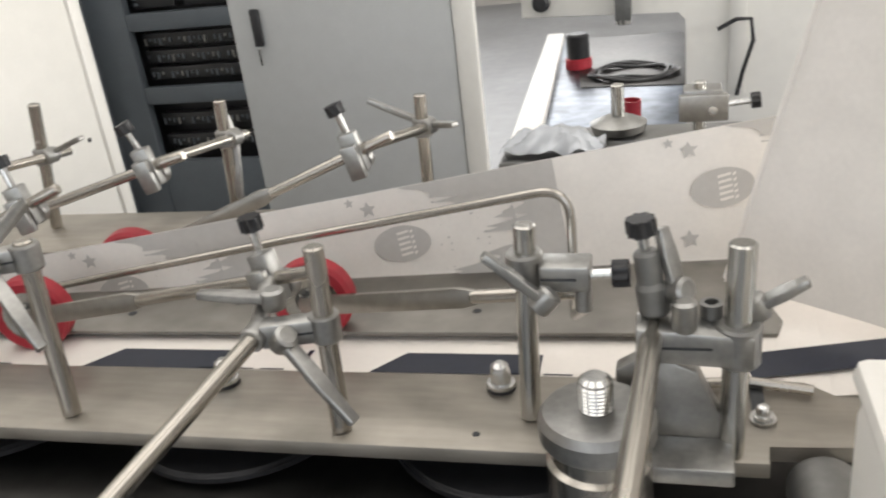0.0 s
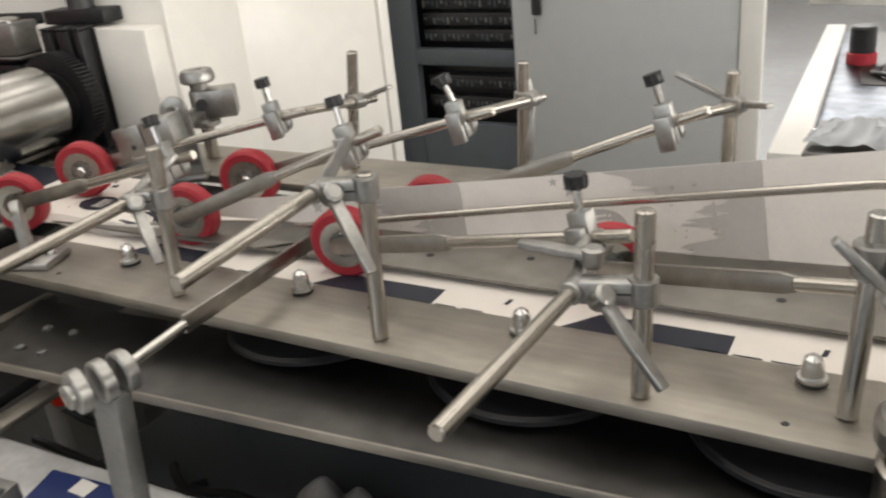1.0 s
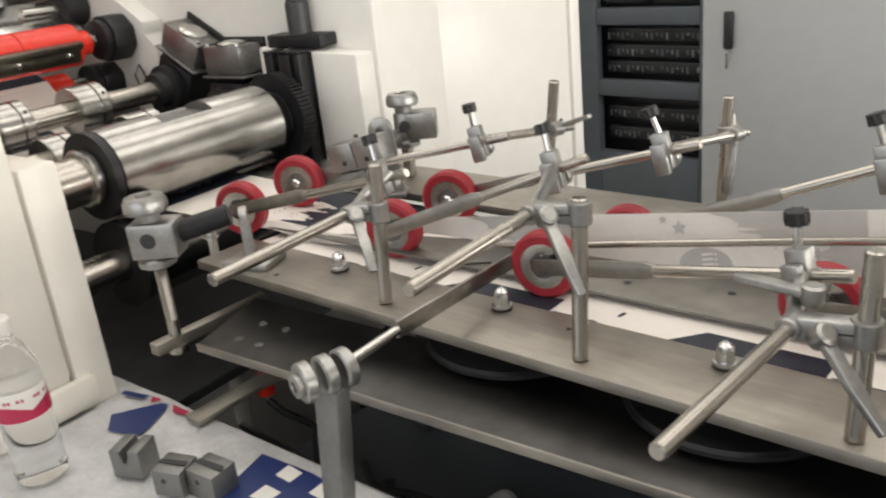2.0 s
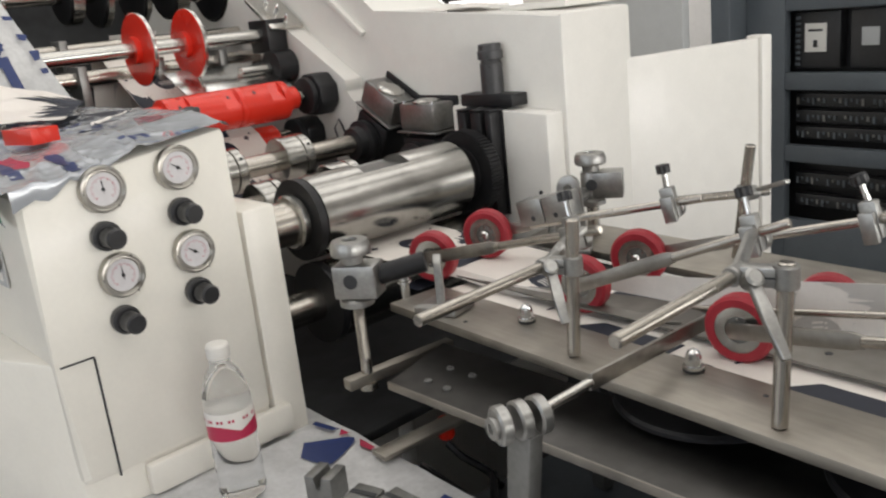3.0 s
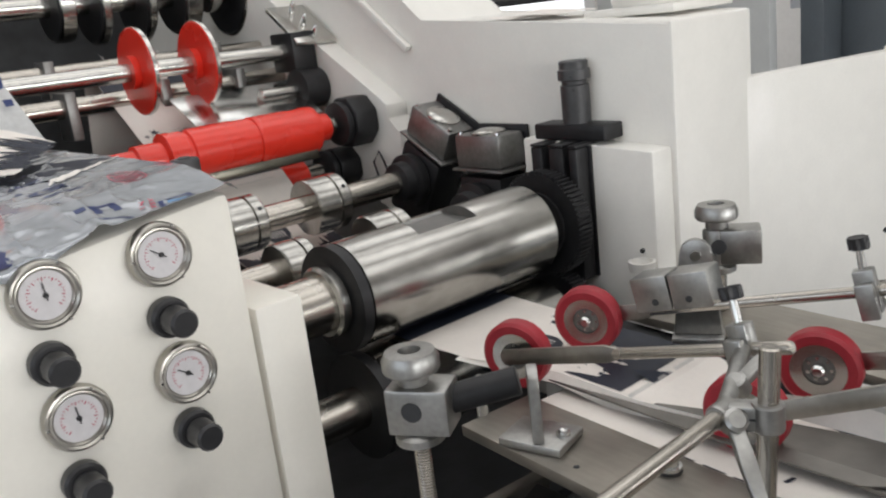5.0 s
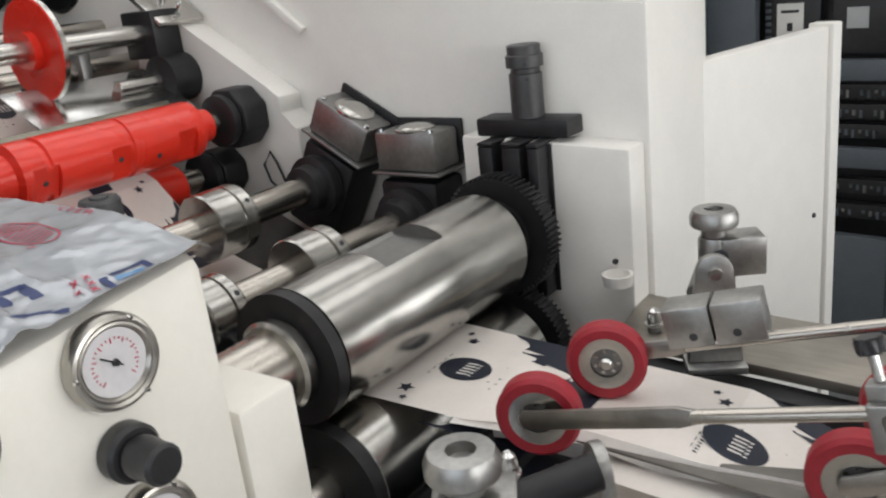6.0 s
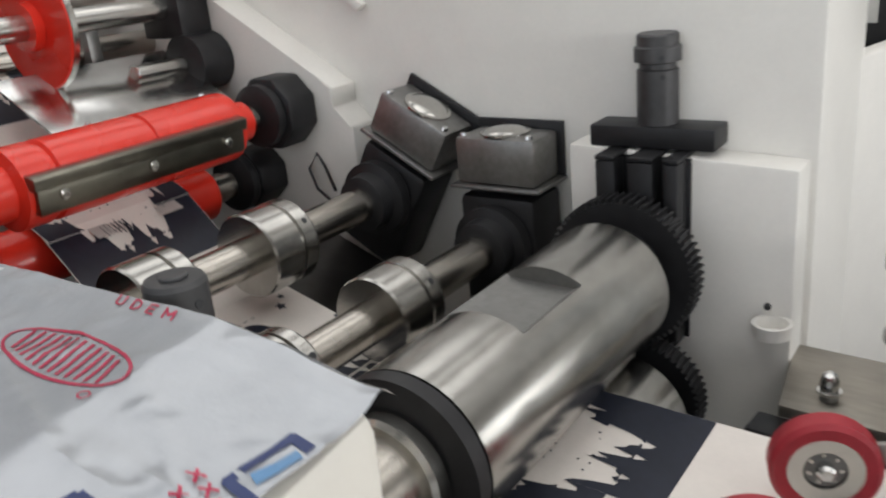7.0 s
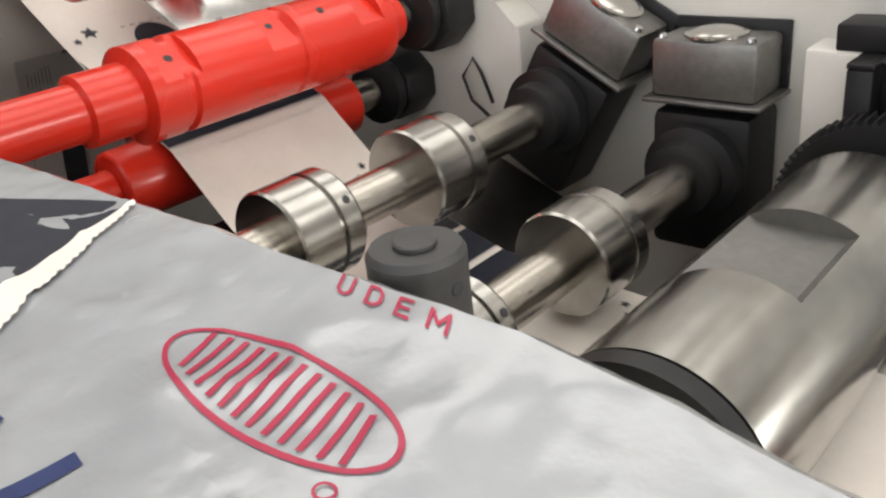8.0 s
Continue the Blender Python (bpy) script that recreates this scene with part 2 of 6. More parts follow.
# ---- hall ----
def build_hall():
    solid("floor", box(-9, 6, -5, 9, -0.2, 0), FLOOR, "grey glossy epoxy factory floor with dull wear", "floor", kind="structure")
    solid("ceiling", box(-9, 6, -5, 9, 5.0, 5.2), HALL, "pale hall ceiling with long roof lights", "ceiling", kind="structure")
    b = box(6, 6.2, -5, 9, 0, 1.4)
    box(6, 6.2, -5, 9, 2.5, 5.0, bm=b)
    box(6, 6.2, -5, -2.2, 1.4, 2.5, bm=b)
    box(6, 6.2, 5.2, 9, 1.4, 2.5, bm=b)
    solid("wall_east", b, HALL, "pale plaster hall wall, out of view, with long window", "wall", kind="structure")
    b = box(-9, 6, -5.2, -5, 0, 1.4)
    box(-9, 6, -5.2, -5, 4.0, 5.0, bm=b)
    box(-9, -5.2, -5.2, -5, 1.4, 4.0, bm=b)
    box(4.2, 6, -5.2, -5, 1.4, 4.0, bm=b)
    solid("wall_south", b, HALL, "pale plaster hall wall, out of view, with long window", "wall", kind="structure")
    b = box(-9, 1.4, 9, 9.2, 0, 1.0)
    box(-9, 6, 9, 9.2, 3.8, 5.0, bm=b)
    box(-9, -6.2, 9, 9.2, 1.0, 3.8, bm=b)
    box(0.2, 1.4, 9, 9.2, 1.0, 3.8, bm=b)
    box(1.4, 6, 9, 9.2, 2.4, 3.8, bm=b)
    box(1.4, 6, 9, 9.2, 0, 0.12, bm=b)
    box(5.75, 6, 9, 9.2, 0.12, 2.4, bm=b)
    solid("wall_north", b, HALL, "pale plaster hall wall with wide window and open gate", "wall", kind="structure")
    solid("backdrop", box(-10.0, -9.95, 3.5, 10.5, 0.0, 4.2), OUTSIDE, "bright overcast outdoors behind the window", "backdrop", kind="structure")
    b = box(-9.2, -9, -5, 9, 0, 0.7)
    box(-9.2, -9, -5, 9, 3.3, 5.0, bm=b)
    box(-9.2, -9, -5, 5.0, 0.7, 3.3, bm=b)
    box(-9.2, -9, 8.8, 9, 0.7, 3.3, bm=b)
    solid("wall_west", b, HALL, "windowed pale plaster hall wall", "wall", kind="structure")


# ---- far side frame of the press ----
def build_side_frame():
    t = thing("machine_side_frame", "thick white painted steel side frame with a ledge", "machine frame", M6)
    part("rear_block", prism([(0.147, 0), (0.147, 1.336), (-0.432, 1.372), (-0.668, 1.576), (-1.22, 2.08), (-2.4, 2.08), (-2.4, 0)], 0.232, 0.006, plane_y(0.368)), WHITE, t)
    part("ledge_block", prism([(0.139, 0), (0.139, 1.146), (-0.131, 1.160), (-0.131, 0)], 0.053, 0.005, plane_y(0.3145)), WHITE, t)
    part("front_plate", prism([(-2.4, 0), (-2.4, 1.72), (-1.22, 1.68), (-0.735, 1.355), (-0.540, 1.240), (-0.504, 1.220), (-0.512, 1.190), (-0.474, 1.165), (-0.474, 0)], 0.053, 0.004, plane_y(0.3145)), WHITE, t)
    part("lip", prism([(-0.464, 1.330), (-0.476, 1.320), (-1.25, 1.900), (-1.25, 1.922)], 0.014, 0.003, plane_y(0.353)), WHITE, t, "raised white lip along the slope")
    part("cup_bracket", lathe([(0.010, 0), (0.020, 0.004), (0.022, 0.020), (0.018, 0.020), (0.016, 0.006)], 20, Matrix.Translation((0.122, 0.296, 0.954))), WHITE, t)
    part("screw", rod((0.112, 0.318, 0.985), (0.112, 0.309, 0.985), 0.004, 10), DARK, t)
    # column on the block
    c = thing("round_column", "thick pale painted round column on a square foot", "column", M6)
    part("shaft", lathe([(0.058, 0), (0.058, 1.6)], 32, Matrix.Translation((0.020, 0.520, 1.39))), WHITE, c)
    part("collar", lathe([(0.075, 0), (0.078, 0.006), (0.078, 0.026), (0.062, 0.04), (0.058, 0.045)], 32, Matrix.Translation((0.020, 0.520, 1.36))), WHITE, c)
    part("foot", box(-0.070, 0.110, 0.430, 0.610, 1.3455, 1.3595, 0.004), WHITE, c)
    q = thing("paper_sheet", "thin white paper sheets lying on the machine frame", "paper", M6)
    for i, (u, v, a) in enumerate(((-0.21, 0.43, 12), (-0.16, 0.45, -8))):
        part("sheet", sheet(lambda a0, c0: (-0.07 + 0.14 * a0, -0.05 + 0.10 * c0, 0.002 + 0.003 * noise.noise((a0 * 3, c0 * 3, i))), 10, 8), PAPER, q).matrix_local = pose(u, v, 1.3605 + 0.0045 * i, 0, 3.6, a)
    p = thing("guard_door", "open white sheet-metal guard door with a folded edge", "door", pose(-1.327, 1.312, 0, 0, 0, -7.5))
    part("panel", box(-0.02, 0.012, 0.0, 0.415, 0.25, 1.222, 0.004), WHITE, p)
    part("edge_strip", box(-0.03, 0.020, 0.416, 0.45, 0.25, 1.228, 0.004), WHITE, p)
    part("screw", rod((0.0160, 0.372, 0.873), (0.0100, 0.372, 0.873), 0.005, 12), DARK, p)


# ---- control box ----
def gauge(parent, v, z, u=0.14):
    m = Matrix.Translation((u, v, z)) @ pose(0, 0, 0, 0, 90, 0)
    g = part("pressure_gauge", lathe([(0.030, 0), (0.031, 0.003), (0.031, 0.009), (0.0295, 0.0125), (0.0275, 0.0132), (0.0255, 0.0115), (0.0240, 0.0118), (0.0220, 0.009)], 40, m), BEZEL, parent, "round steel pressure gauge with white dial")
    part("dial", lathe([(0.0218, 0.0085), (0.0218, 0.0098)], 36, m), DIALW, g)
    part("hub", lathe([(0.0026, 0.0099), (0.002, 0.0125)], 14, m), RUBBER, g)
    a = radians(120 + 25 * math.sin(90 * v))
    b = bmesh.new()
    box(-0.0006, 0.0006, -0.005, 0.012, 0.0110, 0.0116, 0, m @ Matrix.Rotation(a, 4, "Z"), b)
    part("needle", b, RUBBER, g)
    b = bmesh.new()
    for k in range(25):
        an = radians(-135 + k * 270 / 24)
        box(-0.0004, 0.0004, 0.0148 if k % 3 else 0.0130, 0.0162, 0.0099, 0.0102, 0, m @ Matrix.Rotation(an + radians(90), 4, "Z"), b)
    part("scale", b, CRIMSON, g)
    for an in (0, 120, 240):
        q = m @ Matrix.Rotation(radians(an + 30), 4, "Z") @ Matrix.Translation((0.0285, 0, 0.012))
        part("screw", lathe([(0.002, 0), (0.0014, 0.003)], 8, q), ZINC, g)


def regulator(parent, v, z, u=0.14):
    m = Matrix.Translation((u, v, z)) @ pose(0, 0, 0, 0, 90, 0)
    g = part("regulator", lathe([(0.0185, 0), (0.0195, 0.002), (0.0195, 0.012), (0.017, 0.015)], 32, m), RUBBER, parent, "black plastic pressure regulator")
    part("knob", lathe([(0.0125, 0.0155), (0.0140, 0.018), (0.0140, 0.028), (0.0133, 0.030), (0.0138, 0.041), (0.0115, 0.044)], 16, m), RUBBER, g)


def build_control_box():
    t = thing("control_box", "cream painted steel control box with gauges and buttons", "control box", M6)
    part("upper_body", prism([(-0.685, 0.98), (-0.690, 1.205), (-0.387, 1.243), (-0.387, 0.80), (-0.685, 0.80)], 0.62, 0.012, Matrix(((0, 0, 1, -0.48), (1, 0, 0, 0), (0, 1, 0, 0), (0, 0, 0, 1)))), CREAM, t)
    part("lower_body", prism([(0.134, -0.684), (0.134, -0.388), (-0.6, -0.388), (-0.6, -1.02)], 0.97, 0.008, Matrix.Translation((0, 0, 0.012))), CREAM, t)
    part("side_strip", box(-0.03, 0.138, -0.384, -0.326, 0.30, 1.115, 0.006), CREAM, t)
    part("base_ledge", box(0.1345, 0.152, -0.60, -0.36, 0.752, 0.80, 0.006), CREAM, t)
    for i, (v, z) in enumerate(((-0.579, 1.193), (-0.473, 1.200), (-0.577, 1.076), (-0.471, 1.080))):
        gauge(t, v, z)
    for v, z in ((-0.587, 1.132), (-0.477, 1.139), (-0.585, 1.015), (-0.475, 1.022)):
        regulator(t, v, z)
    b = bmesh.new()
    box(0.1402, 0.1412, -0.636, -0.633, 0.80, 0.975, 0, None, b)
    box(0.1402, 0.1412, -0.679, -0.634, 0.9755, 0.978, 0, Matrix.Translation((0, 0, 0)), b)
    part("door_gap", b, DARK, t)
    part("button_plate", box(-0.33, 0.05, -0.6925, -0.6892, 1.075, 1.192, 0.001), GREYP, t)
    for u, z, mt in ((-0.238, 1.186, DULLB), (-0.161, 1.184, DULLB), (-0.026, 1.175, DULLB), (-0.233, 1.137, DULLB), (-0.157, 1.134, DULLB), (-0.019, 1.124, STEELBLUE), (0.035, 1.115, TYRE)):
        m = Matrix.Translation((u, -0.6925, z)) @ pose(0, 0, 0, 90, 0, 0)
        g = part("button", lathe([(0.0165, 0), (0.0165, 0.004), (0.0145, 0.007), (0.0130, 0.0072)], 24, m), DULL, t)
        part("cap", lathe([(0.0125, 0.0075), (0.0125, 0.017), (0.011, 0.019)], 20, m), mt, g)
    for u, z in ((-0.086, 1.181), (-0.077, 1.129)):
        m = Matrix.Translation((u, -0.6925, z)) @ pose(0, 0, 0, 90, 0, 0)
        g = part("selector", lathe([(0.0165, 0), (0.0165, 0.006), (0.0150, 0.009), (0.006, 0.010)], 24, m), STEEL, t, "black lever switch in a silver ring")
        part("lever", box(-0.026, 0.010, -0.0065, 0.0065, 0.0102, 0.026, 0.002, m @ Matrix.Rotation(radians(55), 4, "Z")), RUBBER, g)
    m = Matrix.Translation((0.020, -0.6925, 1.1655)) @ pose(0, 0, 0, 90, 0, 0)
    g = part("lamp_button", box(-0.0145, 0.0145, -0.0165, 0.0165, 0, 0.008, 0.002, m), DULLB, t)
    part("lens", box(-0.0115, 0.0115, -0.0135, 0.0135, 0.0082, 0.017, 0.003, m), GREENB, g, "glowing green lens")
    part("label_strip", box(-0.24, 0.04, -0.6940, -0.6927, 1.084, 1.096, 0.0004), WHITE, t)
    # journal stub that leaves the box
    part("journal", rod((0.05, -0.365, 0.945), (0.05, -0.30, 0.945), 0.026, 24), BLACKED, t)


# ---- printed film cover on the box ----
def crumple(x, y, s=1.0):
    crease = 0.0022 * (1 - 2 * abs(noise.noise((x * 21 + 6 * y, y * 44, 5.7)))) ** 8 + 0.0016 * (1 - 2 * abs(noise.noise((x * 38, y * 24 - 9 * x, 9.1)))) ** 10
    return s * (0.005 * noise.noise((x * 8, y * 9, 1.3)) + 0.0040 * (1 - 2 * abs(noise.noise((x * 9, y * 26, 2.7)))) ** 6 + 0.0013 * noise.noise((x * 31, y * 31, 4.1))) + (0.08 + 0.92 * s) * crease * (1.0 if abs(x - 0.007) > 0.06 else 0.3)


def film_z(u, v):
    lift = 0.0135 * min(1.0, max(0.0, (0.135 - u) / 0.085))
    return 1.250 + lift + 0.125 * (v + 0.387) + max(0, v + 0.389) * -0.9 + crumple(u, v, min(1.0, 0.30 + max(0.0, -v - 0.42) * 5 + max(0.0, u - 0.08) * 4))


def sheet(pts_fn, nu, nv):
    b = bmesh.new()
    g = [[b.verts.new(pts_fn(i / nu, j / nv)) for j in range(nv + 1)] for i in range(nu + 1)]
    for i in range(nu):
        for j in range(nv):
            b.faces.new((g[i][j], g[i + 1][j], g[i + 1][j + 1], g[i][j + 1]))
    return b


def decal(outline, zf, up=0.0006, bm=None):
    """A flat printed patch laid on the surface zf(u, v)."""
    b = bmesh.new() if bm is None else bm
    b.faces.new([b.verts.new((x, y, zf(x, y) + up)) for x, y in outline])
    return b


def strokes(paths, width, zf, place, bm, up=0.0005):
    """Printed strokes: each path of (x, y) becomes short quads on the surface."""
    for path in paths:
        for (x0, y0), (x1, y1) in zip(path, path[1:]):
            up += 0.00003
            n = max(1, int(math.hypot(x1 - x0, y1 - y0) / 0.006))
            d = Vector((x1 - x0, y1 - y0)).normalized() * width / 2
            s = Vector((-d.y, d.x))
            for k in range(n):
                a = Vector((x0 + (x1 - x0) * k / n, y0 + (y1 - y0) * k / n)) - d * 0.5
                c = Vector((x0 + (x1 - x0) * (k + 1) / n, y0 + (y1 - y0) * (k + 1) / n)) + d * 0.5
                q = [place(*p) for p in (a + s, a - s, c - s, c + s)]
                bm.faces.new([bm.verts.new((x, y, zf(x, y) + up)) for x, y in q])


LETTERS = {"U": [[(0, 1), (0, 0.2), (0.2, 0), (0.5, 0), (0.7, 0.2), (0.7, 1)]], "D": [[(0, 0), (0, 1), (0.45, 1), (0.7, 0.75), (0.7, 0.25), (0.45, 0), (0, 0)]],
           "E": [[(0.65, 1), (0, 1), (0, 0), (0.65, 0)], [(0, 0.5), (0.55, 0.5)]], "M": [[(0, 0), (0, 1), (0.42, 0.35), (0.85, 1), (0.85, 0)]],
           "P": [[(0, 0), (0, 1), (0.5, 1), (0.7, 0.85), (0.7, 0.6), (0.5, 0.45), (0, 0.45)]], "R": [[(0, 0), (0, 1), (0.5, 1), (0.7, 0.85), (0.7, 0.6), (0.5, 0.45), (0, 0.45)], [(0.35, 0.45), (0.7, 0)]],
           "F": [[(0.65, 1), (0, 1), (0, 0)], [(0, 0.5), (0.55, 0.5)]], "V": [[(0, 1), (0.36, 0), (0.72, 1)]], "O": [[(0.2, 0), (0, 0.25), (0, 0.75), (0.2, 1), (0.5, 1), (0.7, 0.75), (0.7, 0.25), (0.5, 0), (0.2, 0)]], ".": [[(0, 0), (0.08, 0)]]}


def write(text, origin, along, up, size, width, zf, bm, gap=0.3):
    o, a, w = Vector(origin), Vector(along).normalized(), Vector(up).normalized()
    x = 0
    for ch in text:
        def place(px, py, x=x):
            p = o + a * (x + px) + w * py
            return p.x, p.y
        strokes([[(px * size, py * size) for px, py in path] for path in LETTERS[ch]], width, zf, place, bm)
        x += size * ((0.1 if ch == "." else 0.72 if ch != "M" else 0.87) + gap)


def build_cover():
    f = lambda a, c: (-0.62 + 0.7625 * a + 0.003 * a * math.sin(c * 23), -0.70 + 0.322 * c, film_z(-0.62 + 0.7625 * a, -0.70 + 0.322 * c))
    t = thing("plastic_film_cover", "crumpled silver-grey printed plastic film lying over the control box", "plastic film", M6)
    part("film", sheet(f, 190, 90), FILM, t)
    # oval trade mark: ring and plain slanted bars
    b = bmesh.new()
    mid, tilt = (0.007, -0.436), radians(-2.6)
    turn = lambda x, y: (mid[0] + x * math.cos(tilt) - y * math.sin(tilt), mid[1] + x * math.sin(tilt) + y * math.cos(tilt))
    flat = lambda x, y: (x, y)
    band = []
    for k in range(64):
        a = 2 * math.pi * k / 64
        band.append([b.verts.new((*q, film_z(*q) + 0.0005)) for q in (turn((0.0450 + d) * math.cos(a), (0.0141 + d) * math.sin(a)) for d in (-0.0009, 0.0009))])
    for p, q in zip(band, band[1:] + band[:1]):
        b.faces.new((p[0], q[0], q[1], p[1]))
    mark = part("oval_mark", b, CRIMSON, t, "crimson oval printed ring")
    for k in range(12):
        x = -0.0330 + k * 0.0060
        h = 0.0105 * math.sqrt(1 - (x / 0.0425) ** 2)
        b = bmesh.new()
        strokes([[(x + 0.0022, -h), (x - 0.0022, h)]], 0.0021, film_z, turn, b)
        part("printed_bar", b, CRIMSON, mark)
    b = bmesh.new()
    strokes([[(0.0445 + 0.0028 * math.cos(a), -0.4520 + 0.0022 * math.sin(a)) for a in (2 * math.pi * k / 14 for k in range(15))]], 0.0008, film_z, flat, b)
    part("small_ring", b, CRIMSON, t)
    # navy field behind a cream tape strip with a torn edge
    b = bmesh.new()
    at = lambda i, j: (-0.1335 - 0.0270 * i + 0.0058 * j, -0.388 - 0.0096 * i - 0.0246 * j)
    for i in range(7):
        for j in range(4):
            decal([at(i, j), at(i, j + 1), at(i + 1, j + 1), at(i + 1, j)], film_z, 0.0005, b)
    bmesh.ops.remove_doubles(b, verts=b.verts[:], dist=0.00002)
    part("navy_field", b, NAVY, t, "navy printed field of the film")
    b = bmesh.new()
    for k in range(28):
        c0, c1 = k / 28, (k + 1) / 28
        near = lambda c: (-0.1325 + 0.0215 * c, -0.389 - 0.090 * c)
        far = lambda c, o=0.0: (-0.1295 + 0.0490 * c + o, -0.3900 - 0.1000 * c)
        decal([near(c0), near(c1), far(c1), far((c0 + c1) / 2, 0.0014), far(c0)], film_z, 0.0016, b)
    bmesh.ops.remove_doubles(b, verts=b.verts[:], dist=0.00002)
    part("tape_strip", b, PAPERB, t, "cream tape strip with a saw-toothed edge")
    for i, ch in enumerate("UDEM"):
        b = bmesh.new()
        write(ch, (-0.0105 + 0.0124 * i, -0.3965 - 0.0008 * i), (1, -0.06), (-0.55, 1), 0.0078, 0.0014, film_z, b)
        part("letter", b, CRIMSON, t, "crimson printed letter")
    for ch, u, v in (("P", -0.235, -0.508), (".", -0.185, -0.510), ("V", -0.150, -0.515), (".", -0.100, -0.518), ("D", -0.072, -0.5125), (".", 0.030, -0.520), ("F", 0.083, -0.5180)):
        b = bmesh.new()
        write(ch, (u, v), (1, -0.05), (0.2, 1), 0.031, 0.0075, film_z, b)
        part("letter", b, BLUE, t, "large dark blue printed letter")
    b = bmesh.new()
    strokes([[(-0.0165, -0.4775), (-0.0200, -0.4960), (-0.024, -0.512)]], 0.0065, film_z, flat, b)
    part("blue_stroke", b, BLUE, t)
    b = bmesh.new()
    strokes([[(0.1160, -0.516), (0.1375, -0.488)]], 0.007, film_z, flat, b)
    part("blue_stroke", b, BLUE, t)
    for path in ([(0.1250, -0.4540), (0.1305, -0.4270)], [(0.1305, -0.4270), (0.1400, -0.4285)], [(0.1250, -0.4540), (0.1400, -0.4560)]):
        b = bmesh.new()
        strokes([path], 0.0042, film_z, flat, b)
        part("blue_stroke", b, BLUE, t)
    b = bmesh.new()
    strokes([[(0.1330, -0.4480), (0.1380, -0.4330)]], 0.0050, film_z, flat, b)
    part("pale_blue_mark", b, PALEBLUE, t)
    for u, v in ((0.112, -0.460), (0.120, -0.462), (0.128, -0.465), (0.115, -0.470), (0.124, -0.474)):
        b = bmesh.new()
        strokes([[(u, v), (u + 0.0055, v + 0.0035)], [(u + 0.001, v + 0.004), (u + 0.005, v - 0.001)]], 0.0013, film_z, flat, b)
        part("red_mark", b, CRIMSON, t)
    b = bmesh.new()
    oval = [(-0.34 + 0.05 * math.cos(a), -0.50 + 0.022 * math.sin(a)) for a in (2 * math.pi * k / 40 for k in range(41))]
    strokes([oval], 0.003, film_z, flat, b)
    part("oval_mark", b, CRIMSON, t)
    for u, v, du, dv, mt in ((-0.50, -0.395, 0.16, 0.02, BLUE), (0.045, -0.600, 0.09, 0.016, BLUE), (-0.2, -0.66, 0.3, 0.016, BLUE), (-0.04, -0.640, 0.10, 0.020, CRIMSON)):
        b = bmesh.new()
        for i in range(10):
            strokes([[(u + du * i / 10, v), (u + du * (i + 1) / 10, v - dv * 0.2)]], dv, film_z, flat, b)
        part("stripe", b, mt, t)
    # film hanging over the long side of the box, with its rolled fold
    low = lambda u: 0.016 + 0.026 * max(0.0, (u + 0.30) / 0.44) + 0.008 * noise.noise((u * 14, 0.2, 3.3))
    b = sheet(lambda a, c: (-0.60 + 0.742 * a, -0.7005 - 0.006 * math.sin(math.pi * c) + 0.004 * noise.noise((a * 9, c * 2, 7.7)), film_z(-0.60 + 0.742 * a, -0.70) - c * low(-0.60 + 0.742 * a)), 90, 8)
    part("side_fold", b, FILM, t)
    b = sheet(lambda a, c: (-0.20 + 0.335 * a, -0.7035 - 0.006 * math.sin(math.pi * (0.5 + 0.3 * c)) + 0.004 * noise.noise(((0.54 + 0.45 * a) * 9, 1.2, 7.7)), film_z(-0.20 + 0.335 * a, -0.70) - (0.52 + 0.36 * c) * low(-0.20 + 0.335 * a)), 50, 3)
    part("navy_band", b, BLUE, t)
    part("rolled_edge", pipe([(-0.42 + 0.055 * k, -0.698 + 0.003 * math.sin(k * 1.7), film_z(-0.42 + 0.055 * k, -0.70) + 0.0035) for k in range(11)], 0.0065, 10), FILM, t, "shiny rolled fold of the film")
    # folded front hem of the film over the box front
    b = sheet(lambda a, c: (0.1425 + 0.0015 * math.sin(math.pi * c), -0.69 + 0.16 * a, film_z(0.1425, -0.69 + 0.16 * a) + 0.001 - 0.026 * c * (0.9 + 0.7 * noise.noise((a * 6, 2.2, 0.4))) * (1.15 - a)), 50, 6)
    part("hem", b, FILM, t)
    # scrap of printed paper and a red box on top
    def scrap(a, c, up=0.0):
        fl, fr, bl, br = Vector((-0.455, -0.70, 1.262)), Vector((-0.165, -0.500, 1.262)), Vector((-0.520, -0.69, 1.285)), Vector((-0.400, -0.375, 1.272))
        p = fl.lerp(fr, a).lerp(bl.lerp(br, a), c)
        p.z += 0.045 * math.sin(math.pi * min(1, a * 0.9 + 0.1)) * c ** 1.5 + 0.006 * noise.noise((a * 5, c * 5, 8.1)) + 0.004 * abs(noise.noise((a * 11, c * 9, 2.2))) + up
        return p
    s = thing("paper_scrap", "crumpled white paper bag with navy print lying on the film", "paper", M6)
    part("sheet", sheet(lambda a, c: scrap(a, c), 40, 28), PAPER, s)
    part("oval_print", sheet(lambda a, c: scrap(0.42 + 0.10 * (2 * a - 1) * math.sqrt(max(0.0, 1 - (2 * c - 1) ** 2)), 0.52 + 0.13 * (2 * c - 1), 0.0015), 12, 12), NAVY, s)
    rnd = random.Random(5)
